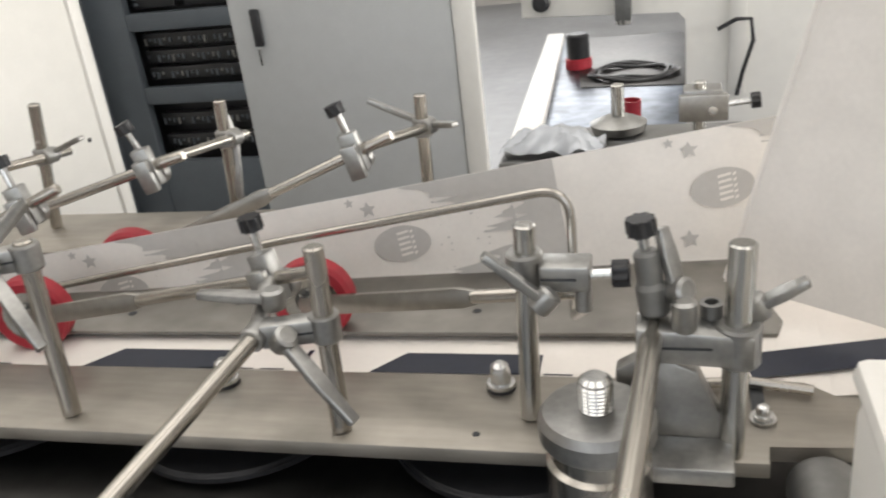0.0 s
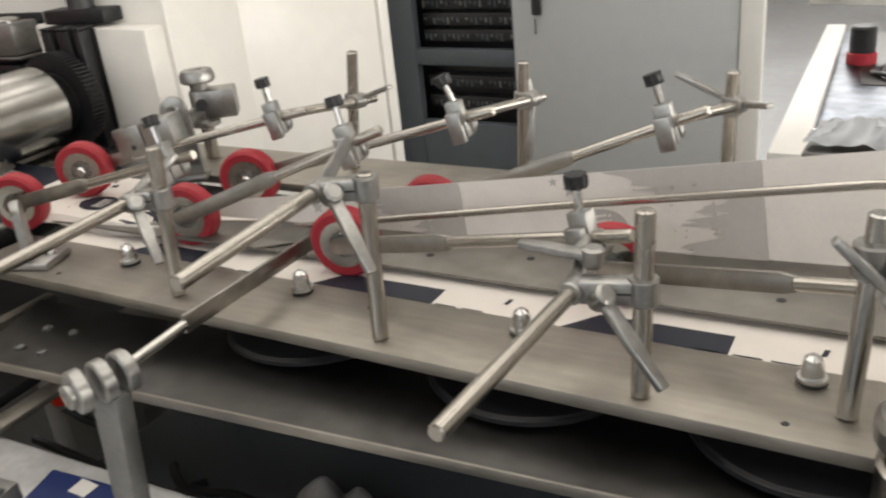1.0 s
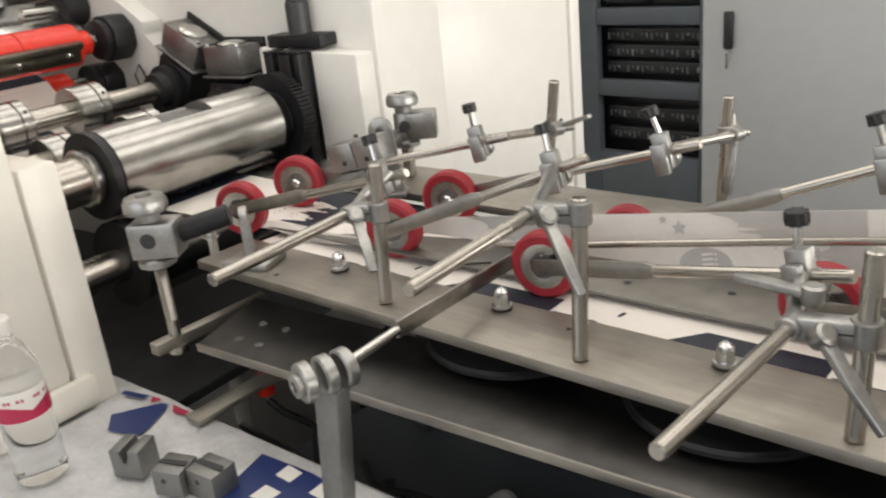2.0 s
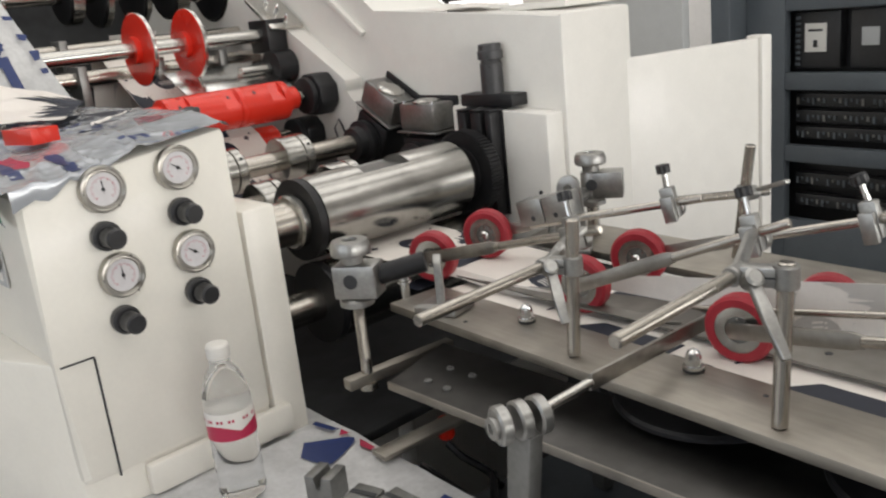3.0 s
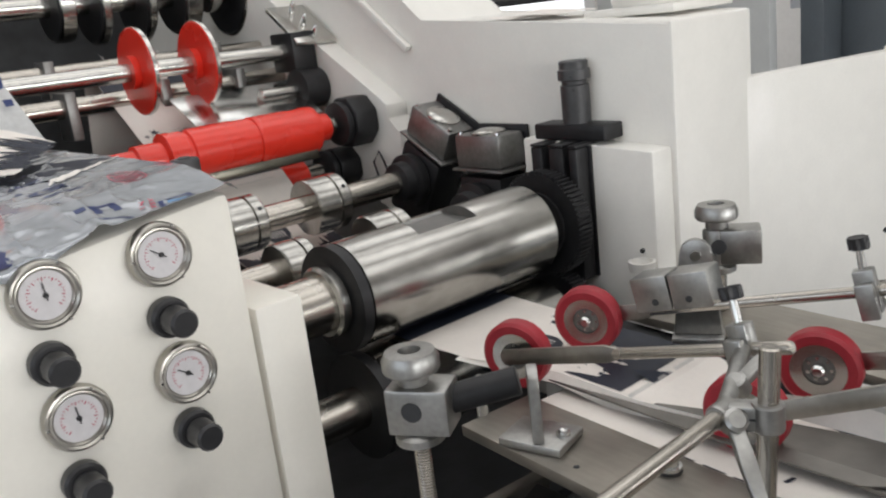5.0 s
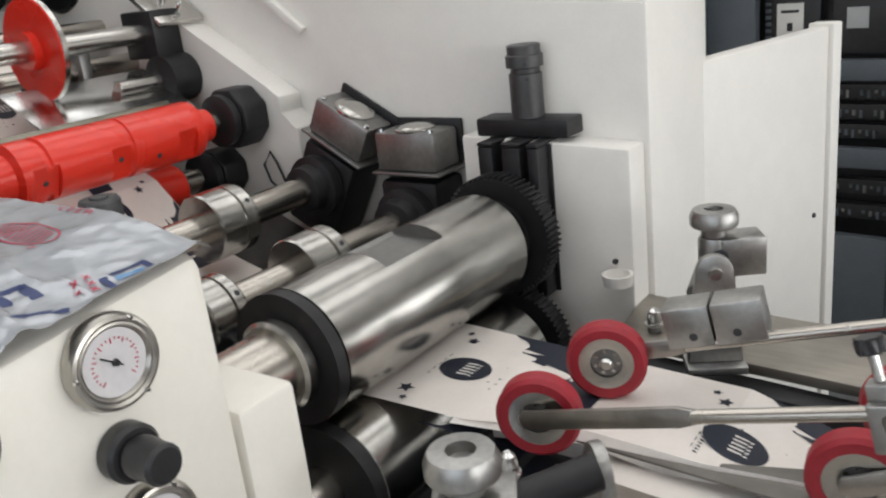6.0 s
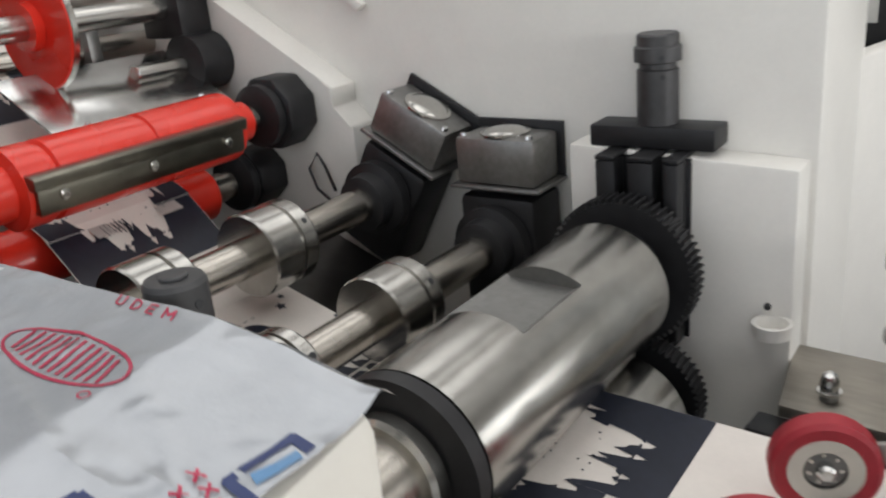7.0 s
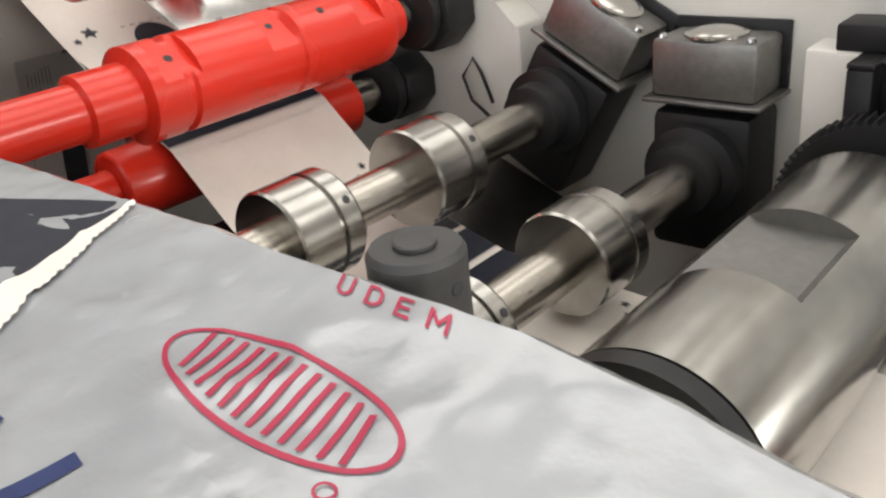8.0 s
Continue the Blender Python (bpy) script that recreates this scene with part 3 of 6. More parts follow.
    for i in range(9):
        c0, c1 = 0.16 + 0.085 * i, 0.16 + 0.085 * (i + 1)
        tip = 0.72 + rnd.uniform(-0.06, 0.14)
        part("splash_print", sheet(lambda a, c, tip=tip, c0=c0, c1=c1: scrap(tip + (0.03 + 0.02 * math.sin(9 * c)) + (0.985 - tip) * a + (0.09 * abs(2 * c - 1)) * (1 - a), c0 + (c1 - c0) * c, 0.0015), 8, 4), NAVY, s)
    for a0, c0, w in ((0.33, 0.86, 0.05), (0.55, 0.80, 0.03), (0.20, 0.30, 0.03), (0.47, 0.20, 0.04)):
        part("star_print", sheet(lambda a, c, a0=a0, c0=c0, w=w: scrap(a0 + w * a, c0 + 0.07 * c + 0.03 * math.sin(3 * a), 0.0015), 4, 4), NAVY, s)
    r = thing("red_carton", "small orange-red cardboard box lying on the film", "carton", M6 @ pose(-0.062, -0.585, 1.2455, 0, 0, 15))
    part("carton", box(-0.035, 0.035, -0.022, 0.022, 0, 0.022, 0.001), REDP, r)
    b = bmesh.new()
    box(-0.0355, 0.0355, -0.004, 0.004, 0.0222, 0.0226, 0, None, b)
    part("flap", b, TYRE, r)
    # standing sheet of sacking with large letters
    k = thing("sacking_sheet", "white woven sacking sheet with large printed letters hanging from above", "sacking", M6)
    part("sheet", sheet(lambda a, c: (-0.46 - 0.20 * c + 0.006 * math.sin(a * 9 + c * 5), -0.72 + (0.352 - 0.126 * c) * a - 0.02 * c, 1.262 + 0.46 * c), 26, 20), CLOTH, k)

    def on_sheet(y, z):
        c = (z - 1.262) / 0.46
        return -0.46 - 0.20 * c + 0.010

    def glyph(ch, oy, oz, mt, size=1.0, wd=0.019):
        """A letter lying on its side, reading downwards."""
        b = bmesh.new()
        lift = 0.0
        for path in LETTERS[ch]:
            pts = [(oy + size * (0.087 * py + 0.0135 * px), oz + size * (0.002 * py - 0.086 * px)) for px, py in path]
            for p0, p1 in zip(pts, pts[1:]):
                a0, a1 = Vector(p0), Vector(p1)
                d = (a1 - a0).normalized() * wd / 2
                s2 = Vector((-d.y, d.x))
                lift += 0.0004
                b.faces.new([b.verts.new((on_sheet(*q) + lift, q.x, q.y)) for q in (a0 - d + s2, a0 - d - s2, a1 + d - s2, a1 + d + s2)])
        part("letter", b, mt, k)
    glyph("P", -0.578, 1.497, CRIMSON)
    glyph("R", -0.567, 1.426, BLUE)
    glyph("E", -0.556, 1.354, BLUE)
    glyph("F", -0.545, 1.288, BLUE)
    glyph("D", -0.704, 1.415, BLUE, 1.1, 0.022)
    glyph("O", -0.690, 1.335, BLUE, 1.1, 0.022)
    for name, quads, mt in (("patch", (((-0.610, 1.570), (-0.508, 1.570), (-0.494, 1.512), (-0.610, 1.507)),), ORANGE),
                            ("rule", (((-0.597, 1.440), (-0.587, 1.440), (-0.561, 1.285), (-0.571, 1.285)),), BLUE),
                            ("edge_print", (((-0.446, 1.440), (-0.428, 1.438), (-0.428, 1.430), (-0.444, 1.432)), ((-0.432, 1.405), (-0.412, 1.402), (-0.418, 1.390), (-0.430, 1.394)), ((-0.420, 1.372), (-0.402, 1.372), (-0.404, 1.355), (-0.416, 1.352)), ((-0.412, 1.338), (-0.398, 1.338), (-0.398, 1.328), (-0.410, 1.328))), BLUE)):
        for q in quads:
            b = bmesh.new()
            b.faces.new([b.verts.new((on_sheet(y, z), y, z)) for y, z in q])
            part(name, b, mt, k)


# ---- rollers and shafts ----
def build_roller():
    t = thing("cut_off_roller", "large turned steel roller with a milled pocket and black end flange", "roller", M6 @ pose(-0.034, 0, 1.032))
    r, seg = 0.074, 120
    b = bmesh.new()
    vs = [-0.165, -0.1649, -0.12, -0.0512, -0.0510, 0.02, 0.0598, 0.0600, 0.12, 0.1960, 0.1985]
    rad = [0.070, 0.074, 0.074, 0.074, 0.074, 0.074, 0.074, 0.074, 0.074, 0.074, 0.071]
    lo, hi = radians(57), radians(120)
    rings = []
    for v, rr in zip(vs, rad):
        ring = []
        for i in range(seg):
            a = 2 * math.pi * i / seg
            q = rr
            if lo <= a <= hi and -0.0511 < v < 0.0599:
                q = min(rr, 0.0585 / math.cos(a - (lo + hi) / 2))
            ring.append(b.verts.new((q * math.cos(a), v, q * math.sin(a))))
        rings.append(ring)
    for p, q in zip(rings, rings[1:]):
        for i in range(seg):
            b.faces.new((p[i], p[(i + 1) % seg], q[(i + 1) % seg], q[i]))
    b.faces.new(rings[0])
    b.faces.new(rings[-1][::-1])
    # pocket faces get the darker DULL, which paints in the recess shade
    for f in b.faces:
        if len(f.verts) == 4 and min(math.hypot(p.co.x, p.co.z) for p in f.verts) < 0.0735 and abs(f.calc_center_median().y) < 0.065:
            f.material_index = 1
    part("body", b, [ROLLER, DULL], t)
    part("near_flange", lathe([(0.050, 0), (0.0745, 0.001), (0.0745, 0.016), (0.050, 0.0165)], 64, frame_to((0, -0.184, 0), (0, -0.16, 0))), BLACKED, t)
    part("collar", lathe([(0.046, 0), (0.050, 0.004), (0.050, 0.016), (0.046, 0.018)], 48, frame_to((0, -0.203, 0), (0, -0.16, 0))), STEEL, t)
    part("journal", rod((0, -0.34, 0), (0, -0.20, 0), 0.040, 40), ROD, t)
    part("neck", rod((0, 0.1985, 0), (0, 0.2285, 0), 0.034, 32), ROD, t)
    gear("drive_gear", (-0.034, 0.236, 1.032), 0.089, 64)
    gear("drive_gear", (-0.012, 0.232, 0.878), 0.075, 54)
    l = thing("lower_roller", "dark polished steel counter roller under the large roller", "roller", M6 @ pose(-0.012, 0, 0.878))
    part("body", rod((0, -0.16, 0), (0, 0.20, 0), 0.073, 64), ROLLER, l)
    part("flange", lathe([(0.05, 0), (0.076, 0.001), (0.076, 0.018), (0.05, 0.019)], 48, frame_to((0, -0.181, 0), (0, -0.16, 0))), BLACKED, l)
    part("journal", rod((0, -0.34, 0), (0, -0.18, 0), 0.03, 32), ROD, l)


def gear(name, c, r, teeth):
    t = thing(name, "black toothed spur gear on the roller end", "gear", M6 @ Matrix.Translation(c))
    pts = []
    for i in range(teeth):
        for f, q in ((0.0, 0.94), (0.25, 0.94), (0.4, 1.0), (0.65, 1.0), (0.8, 0.94)):
            a = 2 * math.pi * (i + f) / teeth
            pts.append((r * q * math.cos(a), r * q * math.sin(a)))
    part("teeth", prism(pts, 0.03, 0, plane_y(0)), BLACKED, t)
    part("hub", lathe([(r * 0.62, 0), (r * 0.62, 0.006), (r * 0.45, 0.008)], 32, frame_to((0, -0.0005, 0), (0, -0.1, 0))), BLACKED, t)


def shaft(name, label, u, z, r, v0, v1, collars, mat=ROD):
    t = thing(name, label, "shaft", M6 @ pose(u, 0, z))
    part("bar", rod((0, v0, 0), (0, v1, 0), r, 32), mat, t)
    for v, w, cr in collars:
        c = part("collar", lathe([(r + 0.001, 0), (cr - 0.002, 0.0005), (cr, 0.003), (cr, w * 0.62), (cr - 0.004, w * 0.64), (cr - 0.004, w * 0.68), (cr, w * 0.70), (cr, w - 0.003), (cr - 0.002, w)], 48, frame_to((0, v, 0), (0, v + 1, 0))), ROLLER, t)
        part("set_screw", lathe([(0.004, 0), (0.0035, 0.0006)], 10, frame_to((cr * 0.80, v + w * 0.85, cr * 0.60), (cr * 1.6, v + w * 0.85, cr * 1.2))), DARK, c)
    return t


def housing(u, z, tilt, label):
    """Black bearing housing with its square grey head and round window."""
    t = thing("bearing_housing", label, "bearing", M6 @ pose(u, 0, z) @ Matrix.Rotation(radians(tilt), 4, "Y"))
    part("flange", lathe([(0.050, 0), (0.052, 0.003), (0.052, 0.02), (0.040, 0.024), (0.038, 0.045), (0.030, 0.048)], 40, frame_to((0, 0.285, 0), (0, 0.2, 0))), BLACKED, t)
    part("block", box(-0.056, 0.056, 0.287, 0.3665, -0.10, 0.060, 0.010), BLACKED, t)
    part("neck", box(-0.046, 0.046, 0.300, 0.362, 0.0605, 0.068, 0.003), BLACKED, t)
    h = part("head", box(-0.058, 0.058, 0.290, 0.358, 0.0745, 0.136, 0.006), HEAD, t, "square cast aluminium head")
    part("base_flange", box(-0.066, 0.066, 0.283, 0.3665, 0.0685, 0.0740, 0.002), HEAD, h)
    part("rim", lathe([(0.033, 0), (0.033, 0.003), (0.030, 0.0035)], 40, Matrix.Translation((0, 0.324, 0.1362))), STEEL, h)
    part("lens", lathe([(0.0295, 0.0), (0.026, 0.0028), (0.017, 0.0050), (0.006, 0.0058)], 32, Matrix.Translation((0, 0.324, 0.1390))), STEEL, h)
    for sx in (-0.048, 0.048):
        part("screw", lathe([(0.005, 0), (0.004, 0.004)], 10, Matrix.Translation((sx, 0.299, 0.1362))), ZINC, h)
    part("back_plate", box(-0.064, 0.064, 0.3600, 0.3665, 0.0745, 0.146, 0.002), BLACKED, h)


def build_shafts():
    shaft("collar_shaft", "polished steel shaft with two split collars", -0.411, 1.076, 0.0235, -0.40, 0.30, ((-0.145, 0.070, 0.050), (0.026, 0.072, 0.052)))
    shaft("collar_shaft", "polished steel shaft with two split collars", -0.225, 1.030, 0.0235, -0.40, 0.30, ((-0.155, 0.055, 0.048), (0.020, 0.072, 0.050)))
    housing(-0.411, 1.076, 29, "black bearing housing tilted with a grey square head")
    housing(-0.225, 1.030, 0, "black bearing housing with a grey square head")
    c = thing("adjuster_cap", "black round adjuster cap with a side hole", "machine cap", M6 @ pose(-0.0135, -0.3600, 1.1125))
    part("stem", lathe([(0.0135, 0), (0.0135, 0.120)], 32), DULLB, c)
    part("cap", lathe([(0.0150, 0.1205), (0.0165, 0.122), (0.0165, 0.146), (0.0150, 0.1485)], 40), DULLB, c)
    part("disc", lathe([(0.0072, 0.1487), (0.0072, 0.1500), (0.0065, 0.1505)], 28), DULLB, c)
    part("hole", lathe([(0.0028, 0), (0.0024, 0.0006)], 10, frame_to((0.0162, 0.0, 0.137), (0.1, 0.0, 0.137))), DARK, c)
    # vertical slide with its screw at the far roller end
    s = thing("bearing_slide", "blackened steel bearing slide with a cross block and screw cap", "bearing slide", M6)
    part("cross_block", box(-0.104, 0.047, 0.318, 0.3675, 1.158, 1.184, 0.003), BLACKED, s)
    part("screw_sleeve", lathe([(0.024, 0), (0.024, 0.062), (0.021, 0.064), (0.021, 0.070), (0.027, 0.072), (0.027, 0.088), (0.024, 0.090), (0.024, 0.101), (0.022, 0.103)], 28, Matrix.Translation((-0.028, 0.343, 1.1842))), DULLB, s)
    for z in (1.240, 1.262):
        part("set_screw", lathe([(0.003, 0), (0.0025, 0.0008)], 10, frame_to((-0.014, 0.3225 if z < 1.25 else 0.3190, z), (0.04, 0.2, z))), DARK, s)
    for u0, u1 in ((-0.080, -0.056), (-0.040, -0.010), (0.002, 0.019)):
        part("guide_bar", box(u0, u1, 0.278, 0.3090, 0.93, 1.152, 0.003), BLACKED, s)
        part("bar_head", box(u0, u1, 0.278, 0.360, 1.1525, 1.1575, 0.001), BLACKED, s)
    part("back_plate", box(-0.084, 0.023, 0.3095, 0.3140, 0.93, 1.1515, 0.001), BLACKED, s)
    part("housing", lathe([(0.075, 0), (0.078, 0.004), (0.078, 0.018), (0.06, 0.020)], 48, frame_to((-0.034, 0.2775, 1.032), (-0.034, 0.2, 1.032))), BLACKED, s)


# ---- red printing cylinders ----
RED_U, RED_Z = -0.590, 1.190


def build_red_cylinders():
    prof = [(0.024, 0.216), (0.028, 0.212), (0.028, 0.182), (0.0465, 0.178), (0.0475, 0.174), (0.0475, 0.040), (0.0445, 0.038), (0.0445, 0.034), (0.0475, 0.032), (0.0475, -0.095), (0.043, -0.098), (0.043, -0.104), (0.0475, -0.107), (0.0475, -0.142), (0.034, -0.146), (0.034, -0.195), (0.027, -0.198), (0.027, -0.34)]
    t = thing("plate_cylinder", "orange-red enamelled cylinder with a bolted steel clamping bar", "cylinder", M6 @ pose(RED_U, 0, RED_Z))
    cuts = ((-0.128, -0.088), (-0.002, 0.034), (0.122, 0.158))
    line = sorted([(v, r) for r, v in prof] + [(v + d, 0.0475) for lo, hi in cuts for v, d in ((lo, -0.0004), (lo, 0.0), (hi, 0.0), (hi, 0.0004)) if 0.04 <= v <= 0.17 or -0.095 < v < 0.03 or -0.14 < v < -0.108])
    b = bmesh.new()
    rings = []
    for v, r in line:
        cut = any(lo <= v <= hi for lo, hi in cuts)
        rings.append([b.verts.new((q * math.sin(a), v, q * math.cos(a))) for a in (2 * math.pi * k / 72 for k in range(72))
                      for q in (min(r, 0.0385 / max(0.05, -math.cos(a))) if cut and math.cos(a) < 0 else r,)])
    for p, q in zip(rings, rings[1:]):
        for i in range(72):
            b.faces.new((p[i], p[(i + 1) % 72], q[(i + 1) % 72], q[i]))
    b.faces.new(rings[0])
    b.faces.new(rings[-1][::-1])
    part("body", b, REDP, t)
    lead = Matrix.Rotation(radians(22), 4, "Y")
    bar = part("clamp_bar", box(-0.0095, 0.0200, -0.135, 0.165, 0.0430, 0.0535, 0.0012, lead), BAR, t, "steel clamping bar with three cap screws")
    for v in (-0.105, 0.015, 0.135):
        part("cap_screw", lathe([(0.0060, 0.0536), (0.0060, 0.0578), (0.0045, 0.0586)], 14, lead @ Matrix.Translation((0.0005, v, 0))), STEEL, bar)
    part("pressure_strip", box(-0.0260, -0.0100, -0.140, 0.168, 0.0400, 0.0585, 0.0015, lead), BAR, bar, "raised steel pressure strip")
    for v, a, r in ((0.08, 180, 0.0476), (0.016, 172, 0.0388), (-0.108, 180, 0.0386)):
        part("hole", lathe([(0.0045, 0), (0.004, 0.0006)], 12, Matrix.Rotation(radians(a), 4, "Y") @ Matrix.Translation((0, v, r))), DARK, t)
    l = thing("counter_cylinder", "orange-red enamelled lower cylinder under the web", "cylinder", M6 @ pose(RED_U - 0.075, 0, RED_Z - 0.105))
    part("body", lathe([(0.036, -0.148), (0.039, -0.146), (0.040, -0.14), (0.040, 0.18), (0.038, 0.183)], 56, frame_to((0, 0, 0), (0, 1, 0))), REDP, l)
    part("journal", rod((0, -0.34, 0), (0, -0.1485, 0), 0.022, 32), REDP, l)
    part("journal", rod((0, 0.1835, 0), (0, 0.232, 0), 0.022, 32), ROD, l)
    for du, z, nm in ((0, RED_Z, "upper"), (-0.075, RED_Z - 0.105, "lower")):
        h = thing("bearing_block", "black bearing block on the side frame", "bearing", M6 @ pose(RED_U + du, 0, z))
        part("housing", prism([(0.056 * math.cos(a), 0.056 * math.sin(a)) for a in (2 * math.pi * (k + 0.5) / 8 for k in range(8))] if nm == "upper" else [(0.05 * math.cos(a), 0.048 * math.sin(a)) for a in (2 * math.pi * (k + 0.5) / 8 for k in range(8))], 0.056, 0.006, plane_y(0.258)), BLACKED, h)
        part("ring", lathe([(0.043, 0), (0.045, 0.003), (0.045, 0.016), (0.034, 0.020)], 40, frame_to((0, 0.257, 0), (0, 0.2, 0))), BLACKED, h)
        part("journal", rod((0, 0.2205, 0), (0, 0.232, 0), 0.018, 24), ROD, h)
    w = thing("cable", "thin black cable hook on the side frame", "cable", M6)
    part("wire", pipe([(-0.520, 0.310, 1.040), (-0.545, 0.298, 1.070), (-0.558, 0.300, 1.100), (-0.546, 0.308, 1.122), (-0.532, 0.306, 1.105), (-0.520, 0.310, 1.065)], 0.0025, 8), RUBBER, w)
    g = thing("guide_plate", "dull steel web guide plate below the cylinders", "guide plate", M6)
    part("plate", prism([(-0.56, -0.34), (-0.30, -0.34), (-0.30, 0.29), (-0.56, 0.29)], 0.004, 0.001, Matrix.Translation((-0.47, 0, 0.985)) @ Matrix.Rotation(radians(22), 4, "Y") @ Matrix.Translation((0.43, 0, 0))), OILED, g)


def build_press_unit():
    t = thing("disc_shaft", "polished steel shaft with two large red discs", "shaft", M6 @ pose(-0.775, 0, 1.346))
    part("bar", rod((0, -0.40, 0), (0, 0.30, 0), 0.0175, 32), STEEL, t)
    for v in (-0.085, 0.045):
        d = part("disc", lathe([(0.060, 0), (0.083, 0.0005), (0.085, 0.002), (0.085, 0.012), (0.083, 0.0135), (0.06, 0.014)], 64, frame_to((0, v, 0), (0, v + 1, 0))), REDP, t, "large thin red disc")
        part("rim", lathe([(0.0855, 0.0025), (0.0865, 0.004), (0.0865, 0.0105), (0.0855, 0.012)], 64, frame_to((0, v, 0), (0, v + 1, 0))), STEEL, d)
        part("hub", lathe([(0.032, 0), (0.032, 0.014)], 32, frame_to((0, v - 0.0145, 0), (0, v + 1, 0))), REDP, d)
    b = thing("shaft_bracket", "dark steel bracket with bolts carrying the shaft", "bracket", M6)
    part("block", box(-0.825, -0.735, 0.255, 0.3140, 1.300, 1.385, 0.004), BLACKED, b)
    part("top_plate", box(-0.055, 0.085, 0.262, 0.362, 0, 0.010, 0.002, Matrix.Translation((-0.795, 0, 1.404)) @ Matrix.Rotation(radians(36), 4, "Y")), STEEL, b)
    for d in (-0.03, 0.02, 0.065):
        bolt(b, (-0.795 + d * 0.81 + 0.006, 0.315, 1.412 - d * 0.59), 0.006, 0.026, (0.58, 0, 0.81))
    b = thing("shaft_bracket", "dark steel bracket with bolts carrying the shaft", "bracket", M6)
    part("block", box(-1.12, -1.01, 0.245, 0.3140, 1.50, 1.60, 0.004), BLACKED, b)
    part("top_plate", box(-0.055, 0.075, 0.262, 0.362, 0, 0.010, 0.002, Matrix.Translation((-1.045, 0, 1.594)) @ Matrix.Rotation(radians(36), 4, "Y")), STEEL, b)
    for d in (-0.03, 0.02, 0.06):
        bolt(b, (-1.045 + d * 0.81 + 0.006, 0.315, 1.602 - d * 0.59), 0.006, 0.026, (0.58, 0, 0.81))
    s = thing("slitter_shaft", "steel shaft carrying a row of round slitting collars", "shaft", M6 @ pose(-1.1, 0, 1.50))
    part("bar", rod((0, -0.60, 0), (0, 0.36, 0), 0.024, 28), STEEL, s)
    for v, r, w in ((-0.42, 0.055, 0.03), (-0.30, 0.05, 0.03), (-0.115, 0.060, 0.034), (-0.03, 0.070, 0.020), (0.075, 0.072, 0.018), (0.17, 0.066, 0.04), (0.255, 0.034, 0.03), (0.310, 0.080, 0.022)):
        r *= 1.32
        c = part("collar", lathe([(r * 0.5, 0), (r - 0.003, 0.0005), (r, 0.003), (r, w - 0.003), (r - 0.003, w - 0.0005), (r * 0.5, w)], 48, frame_to((0, v, 0), (0, v + 1, 0))), ROLLER, s)
        part("face", lathe([(r * 0.94, 0), (r * 0.92, 0.003), (r * 0.5, 0.0035)], 40, frame_to((0, v - 0.0005, 0), (0, v - 1, 0))), BLACKED, c)
    for u, z, r in ((-1.13, 1.625, 0.012), (-0.98, 1.36, 0.016), (-0.90, 1.29, 0.02), (-1.25, 1.75, 0.016), (-1.35, 1.60, 0.03)):
        q = thing("guide_rod", "polished steel guide rod across the press", "rod", M6 @ pose(u, 0, z))
        part("bar", rod((0, -0.60, 0), (0, 0.36, 0), r, 20), ROD, q)
        for v in (-0.2, 0.0, 0.18):
            part("clamp", box(-r * 1.8, r * 1.8, v, v + 0.022, -r * 3.2, r * 1.6, 0.003), DULL, q)
    p = thing("ink_tray", "shiny wet metal tray between the shafts", "tray", M6)
    part("pan", box(-0.075, 0.075, -0.02, 0.26, 0, 0.004, 0.001, Matrix.Translation((-0.73, 0, 1.245)) @ Matrix.Rotation(radians(28), 4, "Y")), ZINC, p)
    for v in (0.03, 0.22):
        part("screw", lathe([(0.005, 0), (0.004, 0.004)], 10, Matrix.Translation((-0.675, v, 1.222))), ZINC, p)
    k = thing("bearing_block", "black bearing block on the side frame", "bearing", M6)
    part("housing", lathe([(0.042, 0), (0.044, 0.003), (0.044, 0.06), (0.03, 0.064)], 32, frame_to((-0.74, 0.3135, 1.262), (-0.74, 0.2, 1.262))), BLACKED, k)
    part("stub", rod((-0.74, 0.16, 1.262), (-0.74, 0.249, 1.262), 0.014, 20), STEEL, k)
    n = thing("near_side_frame", "dark inner face of the near machine side frame", "machine frame", M6)
    part("plate", prism([(-2.4, 0), (-2.4, 1.7), (-1.30, 1.7), (-0.60, 1.15), (-0.02, 1.02), (-0.02, 0)], 0.05, 0.004, plane_y(-0.66)), BLACKED, n)
    i = thing("press_back_plate", "rear plate of the printing unit in a painted shade colour", "plate", M6)
    # plate and pan take DARK: the shade behind the rollers as their colour
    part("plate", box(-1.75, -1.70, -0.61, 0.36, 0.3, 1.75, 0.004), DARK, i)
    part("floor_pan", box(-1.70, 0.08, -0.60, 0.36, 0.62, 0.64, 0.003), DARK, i)


